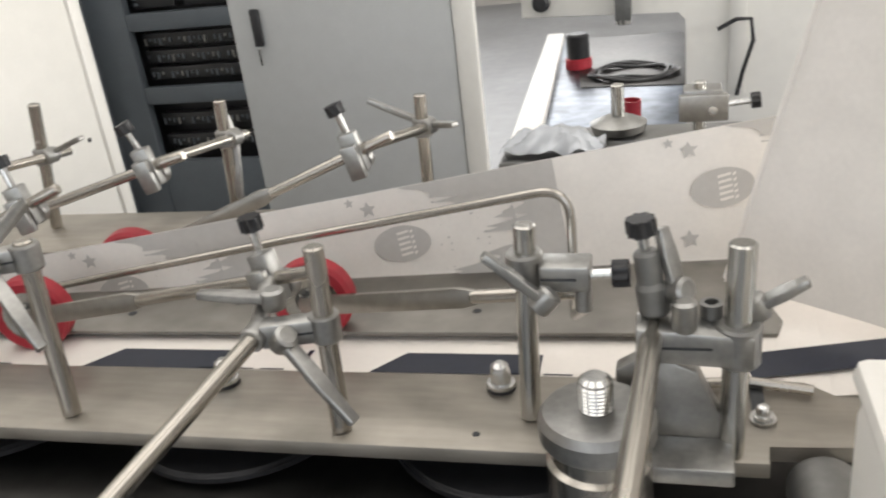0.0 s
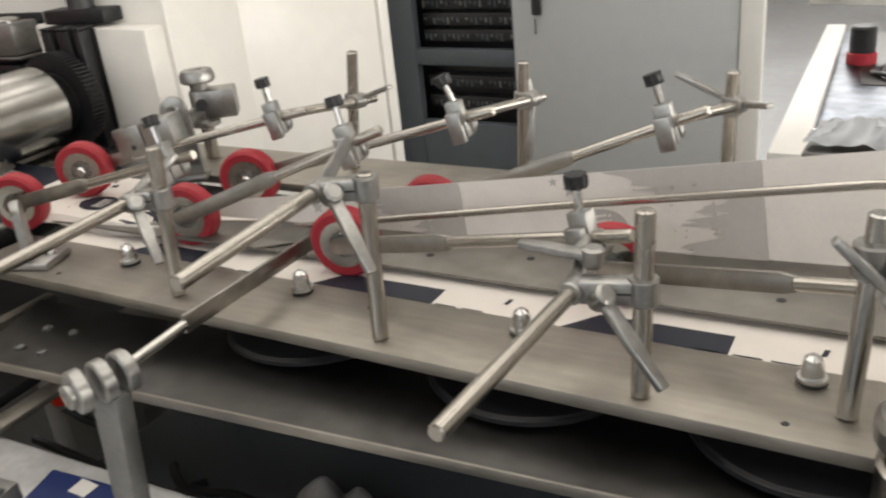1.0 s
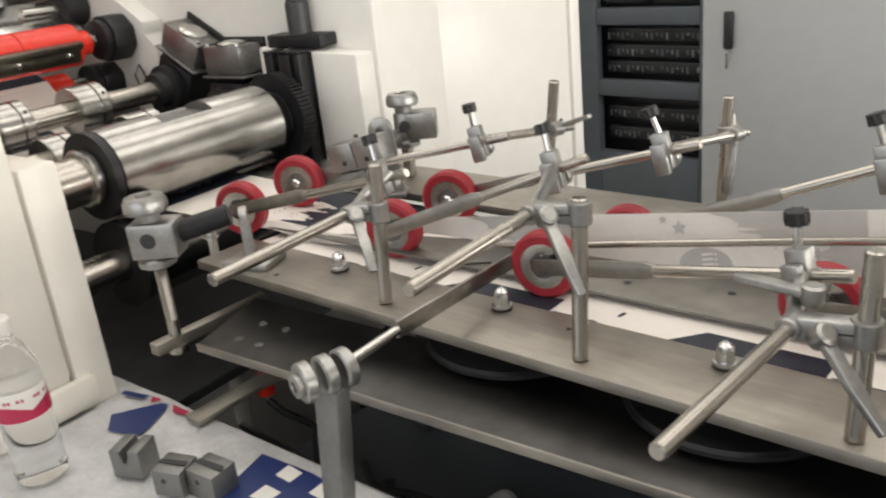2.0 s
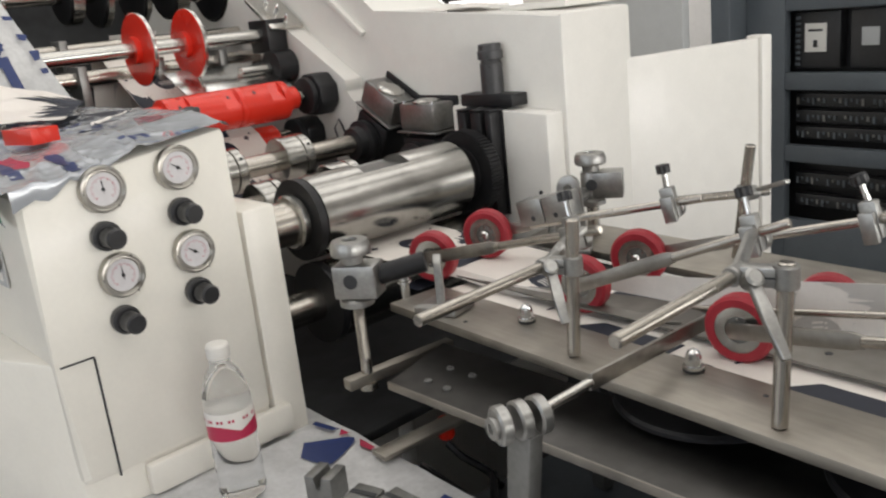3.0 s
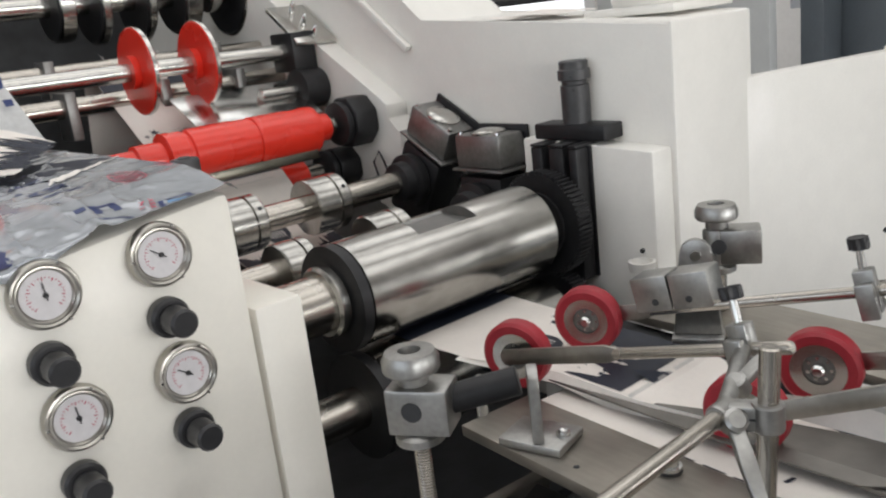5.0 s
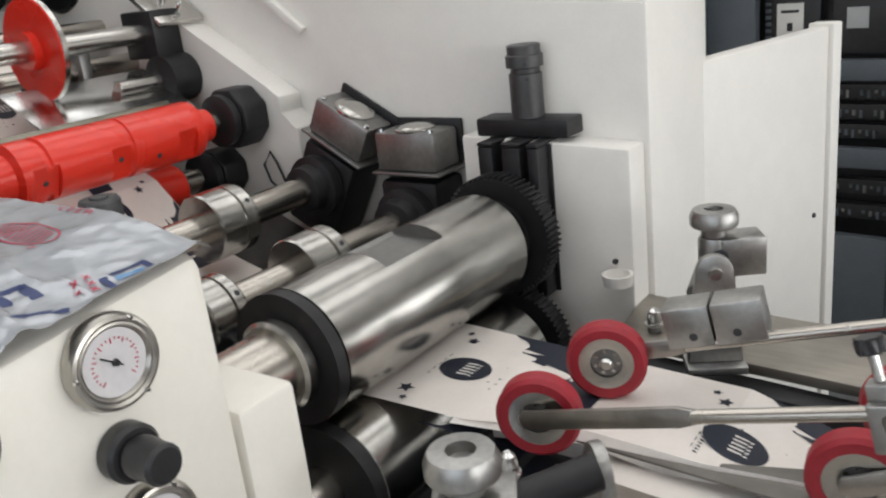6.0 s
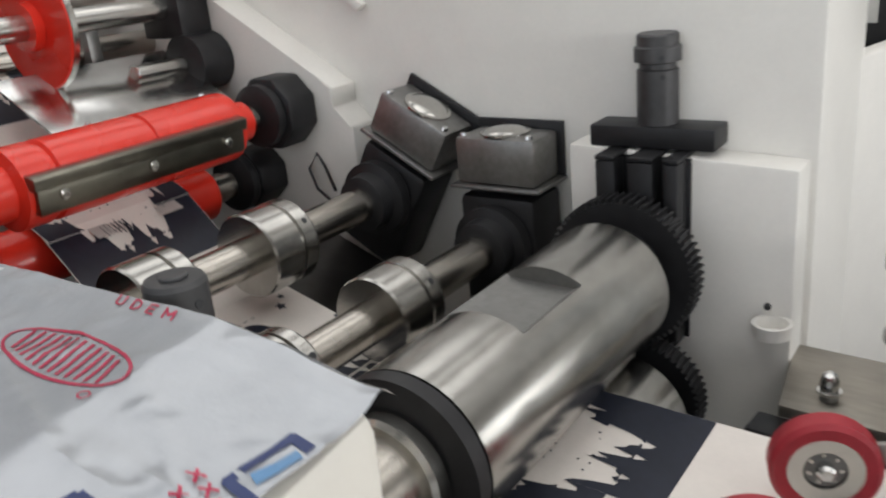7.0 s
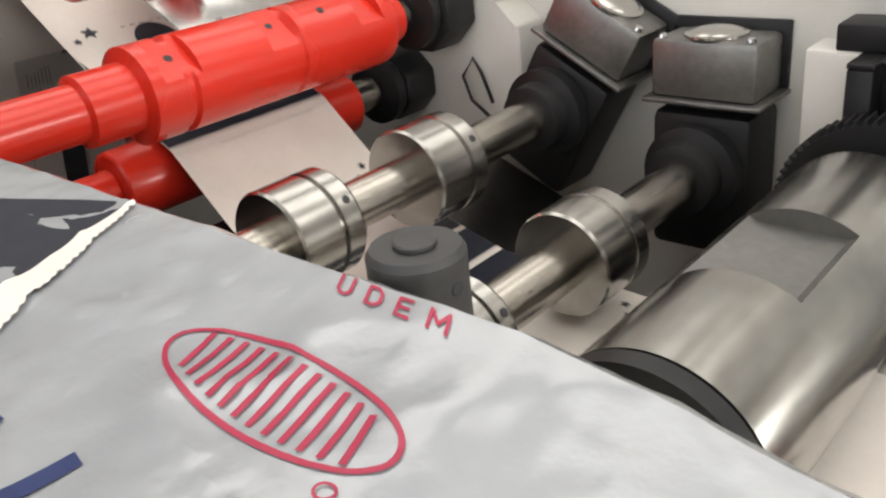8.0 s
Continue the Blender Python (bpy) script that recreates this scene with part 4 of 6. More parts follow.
# ---- forming table ----
def build_table():
    t = thing("near_table_plate", "satin steel table plate with bolts along the paper path", "machine table")
    part("plate", prism([(-1.165, 0.551), (0.118, 0.576), (0.118, 0.598), (0.205, 0.602), (0.205, 0.690), (-1.165, 0.655)], 0.014, 0.0012, Matrix.Translation((0, 0, 0.911))), PLATE, t)
    for x, y in ((-0.928, 0.632), (-0.650, 0.646), (-0.370, 0.650), (-0.101, 0.661)):
        part("washer", lathe([(0.013, 0), (0.013, 0.003), (0.011, 0.0035)], 20, Matrix.Translation((x, y, 0.9252))), RUBBER, t)
        bolt(t, (x, y, 0.9287), 0.0095, 0.024)
    for x, y in ((-0.11, 0.592), (-0.55, 0.64), (-1.10, 0.56), (-1.0, 0.575)):
        part("hole", lathe([(0.0035, 0), (0.003, 0.0006)], 10, Matrix.Translation((x, y, 0.9252))), DARK, t)
    part("slot", box(-0.0055, 0.0055, -0.024, 0.024, 0.9254, 0.9260, 0, pose(0.115, 0.661, 0)), DARK, t)
    part("washer", lathe([(0.0105, 0), (0.0105, 0.0015)], 20, Matrix.Translation((0.117, 0.631, 0.9262))), ZINC, t)
    bolt(t, (0.117, 0.631, 0.9280), 0.006, 0.012)
    r = thing("far_table_plate", "satin steel table plate behind the paper path", "machine table")
    part("plate", prism([(-1.272, 0.950), (0.40, 0.990), (0.40, 1.135), (-1.305, 1.095)], 0.014, 0.0012, Matrix.Translation((0, 0, 0.906))), PLATE, r)
    f = thing("forming_plate", "oily grey steel forming plate lying on the paper", "plate")
    part("plate", prism([(-1.09, 0.700), (-0.62, 0.728), (0.14, 0.757), (0.20, 0.935), (-0.14, 0.90), (-0.72, 0.83), (-0.93, 0.770)], 0.004, 0.0008, Matrix.Translation((0, 0, 0.9275))), FORMING, f)
    part("wedge", prism([(-1.165, 0.688), (-0.93, 0.698), (-0.78, 0.712), (-0.74, 0.742), (-0.93, 0.722)], 0.003, 0.001, Matrix.Translation((0, 0, 0.932))), FORMING, f)
    for x, y in ((-0.43, 0.80), (-0.15, 0.79), (-0.30, 0.82), (-0.55, 0.77)):
        part("hole", lathe([(0.005, 0), (0.0045, 0.0006)], 12, Matrix.Translation((x, y, 0.9317))), DARK, f)
    # bed below
    l = thing("lower_shelf_plate", "dark oily steel shelf plate below the table", "plate")
    part("plate", prism([(-1.030, 0.450), (0.30, 0.575), (0.30, 0.72), (-1.085, 0.590)], 0.010, 0.001, Matrix.Translation((0, 0, 0.855))), OILED, l)
    # front edge strip in the paler PLATE steel
    part("edge", prism([(-1.030, 0.4465), (0.30, 0.5715), (0.30, 0.5748), (-1.030, 0.4498)], 0.012, 0.0008, Matrix.Translation((0, 0, 0.854))), PLATE, l, "bright steel front edge")
    for x, y in ((-0.985, 0.487), (-0.945, 0.490), (-0.995, 0.535), (-0.95, 0.54)):
        bolt(l, (x, y, 0.8652), 0.0045, 0.0025, (0, 0, 1), DULL)
    for x in (-0.655, -0.370, -0.095):
        d = thing("feed_disc", "black horizontal feed disc showing under the table plate", "disc", pose(x, 0.680, 0.872))
        part("disc", lathe([(0.03, 0), (0.113, 0.0005), (0.115, 0.002), (0.115, 0.009), (0.113, 0.011), (0.03, 0.012)], 64), BLACKED, d)
        part("rim", lathe([(0.1155, 0.002), (0.1170, 0.003), (0.1170, 0.008), (0.1155, 0.009)], 64, None, None, True), BLACKED, d)
        part("hub", lathe([(0.029, 0.0), (0.029, 0.02), (0.022, 0.024)], 28), DULL, d)
    b = thing("machine_bed", "machine bed with inner faces in a painted shade colour under the table", "machine frame")
    # back wall takes DARK, the under-table shade as its colour
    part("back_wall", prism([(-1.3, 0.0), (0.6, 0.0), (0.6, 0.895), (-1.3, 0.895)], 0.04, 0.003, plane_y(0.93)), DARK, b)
    part("cover_sheet", box(-0.86, 0.6, 0.665, 0.926, 0.846, 0.850, 0.001), BEDGREY, b, "blue-grey sheet under the feed discs")
    part("white_tab", box(-0.985, -0.880, 0.604, 0.660, 0.836, 0.842, 0.001, None), WHITE, b)
    part("inner_post", box(-0.865, -0.841, 0.680, 0.700, 0.66, 0.909, 0.002), DULL, b)
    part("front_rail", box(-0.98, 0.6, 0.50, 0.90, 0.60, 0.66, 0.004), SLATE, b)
    part("leg", box(-0.60, -0.52, 0.55, 0.63, 0, 0.60, 0.004), SLATE, b)
    part("leg", box(0.40, 0.48, 0.55, 0.63, 0, 0.60, 0.004), SLATE, b)
    # pivot post at the feed end
    p = thing("pivot_post", "steel pivot post with a knurled ring nut and threaded stud", "machine post", pose(-0.004, 0.535, 0))
    part("column", lathe([(0.036, 0.40), (0.036, 0.905), (0.038, 0.909), (0.038, 0.955), (0.034, 0.958), (0.034, 0.972)], 40), ROD, p)
    part("ring_nut", lathe([(0.034, 0.973), (0.040, 0.974), (0.042, 0.977), (0.042, 0.990), (0.038, 0.996), (0.016, 0.997)], 40), CAST, p)
    stud = [(0.0125, 0.9975)]
    for k in range(7):
        stud += [(0.0125, 0.999 + k * 0.003), (0.0108, 1.0005 + k * 0.003)]
    part("stud", lathe(stud + [(0.0115, 1.021), (0.008, 1.024)], 24), ZINC, p)
    part("gusset", prism([(0, 0.939), (0.085, 0.939), (0.085, 0.955), (0.06, 1.01), (0.025, 1.025), (0.0, 1.01)], 0.016, 0.003, plane_y(0.05) @ Matrix.Translation((0.01, -0.013, 0))), CAST, p)
    part("foot", box(0.02, 0.095, 0.01, 0.05, 0.9255, 0.940, 0.002), CAST, p)


# ---- clamps, rods and wheels ----
def lever(parent, p, q, name="lever"):
    """Silver clamping lever from its pivot p to its tip q."""
    p, q = Vector(p), Vector(q)
    n = (q - p).length
    m = frame_to(p, q)
    b = prism([(-0.007, 0), (0.007, 0), (0.0065, n * 0.5), (0.0055, n), (-0.0055, n), (-0.0065, n * 0.5)], 0.007, 0.002, m @ Matrix(((1, 0, 0, 0), (0, 0, 1, -0.0035), (0, 1, 0, 0), (0, 0, 0, 1))))
    l = part(name, b, CAST, parent, "silver clamping lever")
    part("pivot", lathe([(0.009, 0), (0.010, 0.002), (0.010, 0.016), (0.007, 0.018)], 18, Matrix.Translation(p) @ (m.to_3x3().to_4x4() @ pose(0, -0.009, 0, -90, 0, 0))), CAST, l)


def knob(parent, p, d, n=0.045):
    m = frame_to(p, Vector(p) + Vector(d))
    k = part("thumb_screw", lathe([(0.004, 0), (0.004, n - 0.012)], 12, m), ZINC, parent)
    pts = []
    for i in range(40):
        a = 2 * math.pi * i / 40
        pts.append(((0.0100 + 0.0011 * math.cos(8 * a)) * math.cos(a), (0.0100 + 0.0011 * math.cos(8 * a)) * math.sin(a)))
    part("knob_head", prism(pts, 0.013, 0.002, m @ Matrix.Translation((0, 0, n - 0.012))), RUBBER, k, "black plastic knob head")


def blade_arm(parent, p, q, bend_at):
    """Arm: a round rod from p, flattened into a blade on its last part to q."""
    p, q = Vector(p), Vector(q)
    k = p.lerp(q, bend_at)
    a = part("arm", rod(p, k, 0.0065, 20), ROD, parent)
    d = (q - k)
    x = d.normalized()
    side = x.cross(Vector((0, 0, 1))).normalized()
    up = side.cross(x)
    b = bmesh.new()
    n = d.length
    m = Matrix((x, up, side)).transposed().to_4x4()
    m.translation = k
    prism([(-0.012, 0.005), (-0.012, -0.005), (0.012, -0.010), (n + 0.006, -0.010), (n + 0.012, -0.004), (n + 0.012, 0.004), (n + 0.006, 0.010), (0.012, 0.010)], 0.005, 0.001, m @ Matrix.Translation((0, 0, -0.0025)), b)
    part("blade", b, BLADE, a, "flat steel blade end of the arm")


WHEELS = []


def wheel(parent, c, yaw, r=0.043, lean=0):
    w = new("wheel")
    w.parent = parent
    base = Matrix.Translation(c) @ pose(0, 0, 0, lean, 0, yaw)
    w.matrix_basis = base
    m = pose(0, 0, 0, 90, 0, 0)
    part("tyre", lathe([(0.0295, -0.012), (r - 0.004, -0.0125), (r, -0.0085), (r, 0.0085), (r - 0.004, 0.0125), (0.0295, 0.012)], 56, m, None, True), TYRE, w, "red polyurethane tyre")
    h = lathe([(0.017, -0.010), (0.0292, -0.0115), (0.0292, 0.0115), (0.017, 0.010)], 48, m, None, True)
    part("hub", h, STEEL, w, "silver hub ring")
    part("bearing", lathe([(0.009, -0.0060), (0.0165, -0.0066), (0.0165, 0.0066), (0.009, 0.0060)], 36, m), DULL, w)
    part("axle_bolt", lathe([(0.0065, -0.016), (0.0075, -0.013), (0.0075, 0.014), (0.005, 0.017)], 12, m), ZINC, w)
    b = bmesh.new()
    for k in range(7):
        a = 2 * math.pi * k / 7
        for s in (-0.0072, 0.0066):
            lathe([(0.0022, 0), (0.002, 0.0006)], 8, m @ Matrix.Translation((0.0125 * math.cos(a), 0.0125 * math.sin(a), s)), b)
    part("ball_race", b, STEEL, w)
    WHEELS.append((w, base))


def station(base, top, rod_end, clamp, wheel_at, yaw, group, rear=False, blade_at=0.52, levers=((0.05, -0.03, -0.09),), knob_dir=(-0.25, -0.1, 1), lean=0, elbow=None):
    """A post with its clamp, cross rod, arm clamp, arm and pressing wheel."""
    lab = "steel post with clamps and red pressing wheel, on the far plate" if rear else "steel post with clamps, cross rod and a red pressing wheel"
    base, top, rod_end, clamp = Vector(base), Vector(top), Vector(rod_end), Vector(clamp)
    t = thing("pressing_wheel_stand", lab, "wheel stand", ID, group)
    part("post", rod(base, top, 0.0085, 24), ROD, t)
    if elbow:
        elbow = Vector(elbow)
        part("cross_rod", rod(rod_end, elbow + (elbow - rod_end).normalized() * 0.012, 0.0072, 24), ROD, t)
        part("stub", rod(elbow, clamp, 0.0075, 24), CAST, t)
    else:
        part("cross_rod", rod(rod_end, clamp, 0.0068, 24), ROD, t)
    # post clamp: split block joining post and cross rod
    k = (base.y - rod_end.y) / (clamp.y - rod_end.y)
    near = elbow if elbow else rod_end.lerp(clamp, max(0.0, min(1.0, k)))
    pz = near.z
    post = base.lerp(top, (pz - base.z) / (top.z - base.z))
    mid = (post + near) / 2
    span = post - near
    ang = math.atan2(span.y, span.x)
    n = span.length
    m = Matrix.Translation(mid) @ Matrix.Rotation(ang, 4, "Z")
    c = part("post_clamp", box(-n / 2 + 0.004, n / 2 - 0.006, -0.009, 0.009, -0.0105, 0.0105, 0.002, m), CAST, t, "split cast clamp block")
    part("ring", lathe([(0.012, -0.012), (0.0130, -0.0105), (0.0130, 0.0105), (0.012, 0.012)], 28, Matrix.Translation(post)), CAST, c)
    part("sleeve", lathe([(0.0095, -0.012), (0.0108, -0.010), (0.0108, 0.010), (0.0095, 0.012)], 24, frame_to(near, near + (near - rod_end))), CAST, c)
    part("split", box(-0.006, n / 2 - 0.008, -0.0093, 0.0093, -0.001, 0.001, 0, m), DARK, c)
    for d in levers:
        p = mid + Vector((0.0, -0.016 if not rear else 0.012, 0))
        lever(t, p, p + Vector(d))
    # arm clamp: two blocks round cross rod and arm
    d = Vector(wheel_at) - clamp
    yawa = math.atan2(d.y, d.x)
    m2 = Matrix.Translation(clamp) @ Matrix.Rotation(yawa, 4, "Z") @ Matrix.Rotation(radians(14), 4, "Y")
    a = part("arm_clamp", box(-0.0105, 0.0105, -0.0085, 0.0085, -0.026, 0.022, 0.002, m2), CAST, t, "grey arm clamp with a black knob")
    part("cheek", box(-0.009, 0.010, 0.0090, 0.019, -0.030, 0.010, 0.002, m2), CAST, a)
    part("bush", lathe([(0.012, 0), (0.0135, 0.002), (0.0135, 0.012), (0.012, 0.014)], 24, m2 @ pose(0, -0.0090, -0.016, 90, 0, 0)), CAST, a)
    part("pin", lathe([(0.006, 0), (0.005, 0.004)], 14, m2 @ pose(0, -0.0235, -0.016, 90, 0, 0)), ZINC, a)
    knob(t, m2 @ Vector((0, 0, 0.0222)), knob_dir, 0.034)
    start = clamp - d.normalized() * 0.05 + Vector((0, 0, -0.004))
    blade_arm(t, start, Vector(wheel_at) + Vector((0.0, -0.0155 if not rear else 0.0155, 0)), blade_at)
    wheel(t, wheel_at, yaw, lean=lean)
    return t


def build_stations():
    g = "pressing wheel stands along the table"
    s1 = station((-0.791, 0.587, 0.9255), (-0.789, 0.597, 1.105), (-0.783, 0.347, 1.050), (-0.876, 0.684, 1.055), (-1.186, 0.662, 0.972), 24, g, False, 0.55, ((0.042, -0.02, -0.058),), (-0.35, 0.1, 1), 0, (-0.818, 0.575, 1.046))
    station((-0.501, 0.588, 0.9255), (-0.499, 0.596, 1.102), (-0.523, 0.373, 1.085), (-0.655, 0.775, 1.066), (-0.903, 0.723, 0.962), 14, g, False, 0.5, ((0.050, -0.02, -0.065),), (-0.3, 0.1, 1), 0, (-0.541, 0.575, 1.087))
    s3 = station((-0.228, 0.588, 0.9255), (-0.225, 0.593, 1.097), (-0.288, 0.358, 1.023), (-0.300, 0.650, 1.043), (-0.632, 0.716, 0.962), 12, g, False, 0.55, ((0.058, -0.02, -0.062),), (-0.08, -0.02, 1), 0, (-0.28, 0.575, 1.026))
    station((-0.868, 1.052, 0.9205), (-0.841, 1.052, 1.113), (-0.835, 1.090, 1.030), (-0.868, 0.885, 1.055), (-1.174, 0.773, 0.986), 26, g, True, 0.8, ((0.075, -0.02, 0.028),), (-0.15, -0.05, 1))
    station((-0.575, 1.086, 0.9205), (-0.565, 1.086, 1.096), (-0.553, 1.120, 1.036), (-0.562, 0.885, 1.070), (-0.893, 0.838, 0.975), 20, g, True, 0.62, ((0.0, -0.02, -0.09), (-0.012, 0.0, 0.045)), (-0.35, -0.1, 0.9))
    station((-0.273, 1.068, 0.9205), (-0.268, 1.068, 1.094), (-0.258, 1.085, 1.048), (-0.301, 0.897, 1.076), (-0.605, 0.868, 0.951), 14, g, True, 0.45, ((0.05, -0.05, 0.012), (-0.075, -0.01, 0.038)), (-0.3, 0.0, 0.9))
    lever(s3, (-0.273, 0.6, 1.046), (-0.342, 0.6, 1.049))
    lever(s1, (-0.837, 0.62, 1.049), (-0.828, 0.66, 1.073))
    # fourth post: holds the guide rod and one wheel arm
    t = thing("guide_rod_stand", "steel post holding the bent guide rod and a wheel arm", "wheel stand", ID, g)
    part("post", rod((-0.068, 0.620, 0.9255), (-0.061, 0.619, 1.103), 0.0085, 24), STEEL, t)
    c = part("clamp_block", box(-0.050, -0.012, 0.604, 0.632, 1.052, 1.073, 0.002), CAST, t, "bright square clamp block")
    part("ring", lathe([(0.013, -0.014), (0.0145, -0.012), (0.0145, 0.012), (0.013, 0.014)], 28, Matrix.Translation((-0.063, 0.619, 1.066))), CAST, c)
    part("split", box(-0.049, -0.022, 0.6032, 0.6038, 1.062, 1.064), DARK, c)
    part("bush", lathe([(0.0065, 0), (0.0065, 0.018)], 18, Matrix.Translation((-0.018, 0.612, 1.034))), CAST, c)
    knob(t, (-0.012, 0.616, 1.062), (1, 0, 0.05), 0.028)
    lever(t, (-0.045, 0.592, 1.052), (-0.086, 0.580, 1.095))
    part("guide_rod", pipe([(-0.80, 0.800, 0.925), (-0.60, 0.800, 0.963), (-0.35, 0.795, 1.012)] + bend((-0.35, 0.79, 1.012), (-0.045, 0.77, 1.075), (-0.043, 0.76, 1.000), 0.032) + [(-0.043, 0.755, 1.01), (-0.043, 0.745, 0.985), (-0.035, 0.690, 0.985), (-0.020, 0.640, 1.02)], 0.0045, 12), ROD, t, "long bent steel guide rod")
    blade_arm(t, (-0.020, 0.640, 1.035), (-0.312, 0.735, 0.965), 0.35)
    wheel(t, (-0.312, 0.752, 0.966), 8)
    # fifth post with a long cross rod to the operator
    f = thing("cross_rod_stand", "steel post with a cast clamp and a long cross rod", "wheel stand", ID, g)
    part("post", rod((0.090, 0.587, 0.9255), (0.095, 0.590, 1.100), 0.0098, 24), STEEL, f)
    part("cross_rod", rod((0.035, 0.600, 1.032), (0.018, 0.300, 1.030), 0.0082, 24), ROD, f)
    c = part("clamp", prism([(0.022, 1.012), (0.104, 1.008), (0.104, 1.034), (0.022, 1.040)], 0.030, 0.003, plane_y(0.572)), CAST, f, "cast clamp joining post and rod")
    part("ring", lathe([(0.015, -0.016), (0.0165, -0.014), (0.0165, 0.014), (0.015, 0.016)], 28, Matrix.Translation((0.093, 0.588, 1.022))), CAST, c)
    part("split", box(0.030, 0.075, 0.5715, 0.5722, 1.024, 1.026), DARK, c)
    part("head", lathe([(0.010, 0), (0.012, 0.003), (0.012, 0.022), (0.0095, 0.026), (0.0095, 0.048), (0.008, 0.050)], 24, frame_to((0.036, 0.597, 1.040), (0.028, 0.600, 1.1))), DULL, f)
    part("stud", lathe([(0.008, 0), (0.009, 0.002), (0.009, 0.022), (0.006, 0.024)], 18, Matrix.Translation((0.056, 0.580, 1.036))), CAST, f)
    part("socket_screw", lathe([(0.0075, 0), (0.0085, 0.001), (0.0085, 0.012), (0.005, 0.0125), (0.0045, 0.006)], 18, Matrix.Translation((0.075, 0.600, 1.036))), DULL, f)
    lever(f, (0.052, 0.595, 1.060), (0.040, 0.605, 1.105))
    lever(f, (0.105, 0.600, 1.045), (0.140, 0.600, 1.066))
    knob(f, (0.029, 0.600, 1.088), (-0.12, 0, 1), 0.026)
    # fork lever in front
    k = thing("fork_lever", "grey cast lever with a round fork head and a flat rod", "lever")
    part("link", prism([(-0.018, 0), (0.018, 0), (0.014, -0.34), (-0.014, -0.34)], 0.020, 0.003, Matrix.Translation((-0.660, 0.372, 0.950)) @ pose(0, 0, 0, 0, 7, 0) @ plane_y(0)), DULL, k)
    for i, y in enumerate((0.350, 0.371, 0.391)):
        part("fork_disc", lathe([(0.018, 0), (0.021, 0.002), (0.021, 0.012), (0.018, 0.014)], 28, frame_to((-0.668 + i * 0.006, y, 0.962), (-0.64, y + 0.1, 0.964))), CAST, k)
    part("pin", lathe([(0.011, 0), (0.012, 0.001), (0.012, 0.006), (0.006, 0.0065), (0.0055, 0.003)], 24, frame_to((-0.6665, 0.350, 0.962), (-0.68, 0.28, 0.961))), CAST, k)
    part("rod", rod((-0.655, 0.405, 0.965), (-0.658, 0.480, 0.968), 0.0055, 16), STEEL, k)
    part("flat_bar", box(-0.0025, 0.0025, 0, 0.30, -0.010, 0.010, 0.001, frame_to((-0.658, 0.478, 0.968), (-0.700, 0.80, 0.947)) @ pose(0, 0, 0, 90, 0, 0)), BLADE, k)


def knob_bracket(name, at, label, x0=-0.026, x1=0.030):
    t = thing(name, label, "adjuster", Matrix.Translation(at))
    part("knob", lathe([(0.016, 0), (0.028, 0.001), (0.030, 0.004), (0.030, 0.014), (0.026, 0.022), (0.012, 0.023), (0.011, 0.014)], 40, Matrix.Translation((0, 0, -0.022))), CAST, t, "round knurled cast knob")
    part("neck", lathe([(0.016, 0), (0.016, 0.012)], 24, Matrix.Translation((0, 0, -0.0345))), CAST, t)
    m = pose(0, 0, 0, 0, 0, 38)
    c = part("block", box(x0, x1, -0.022, 0.024, -0.085, -0.035, 0.003, m), CAST, t, "square cast block with a cross bore")
    part("bore", lathe([(0.011, 0), (0.010, 0.0008)], 24, m @ frame_to((0.002, -0.0222, -0.058), (0.002, -0.1, -0.058))), DARK, c)
    part("lower_ring", lathe([(0.022, 0), (0.026, 0.002), (0.026, 0.010), (0.020, 0.014)], 32, Matrix.Translation((0, 0, -0.100))), CAST, t)
    return t


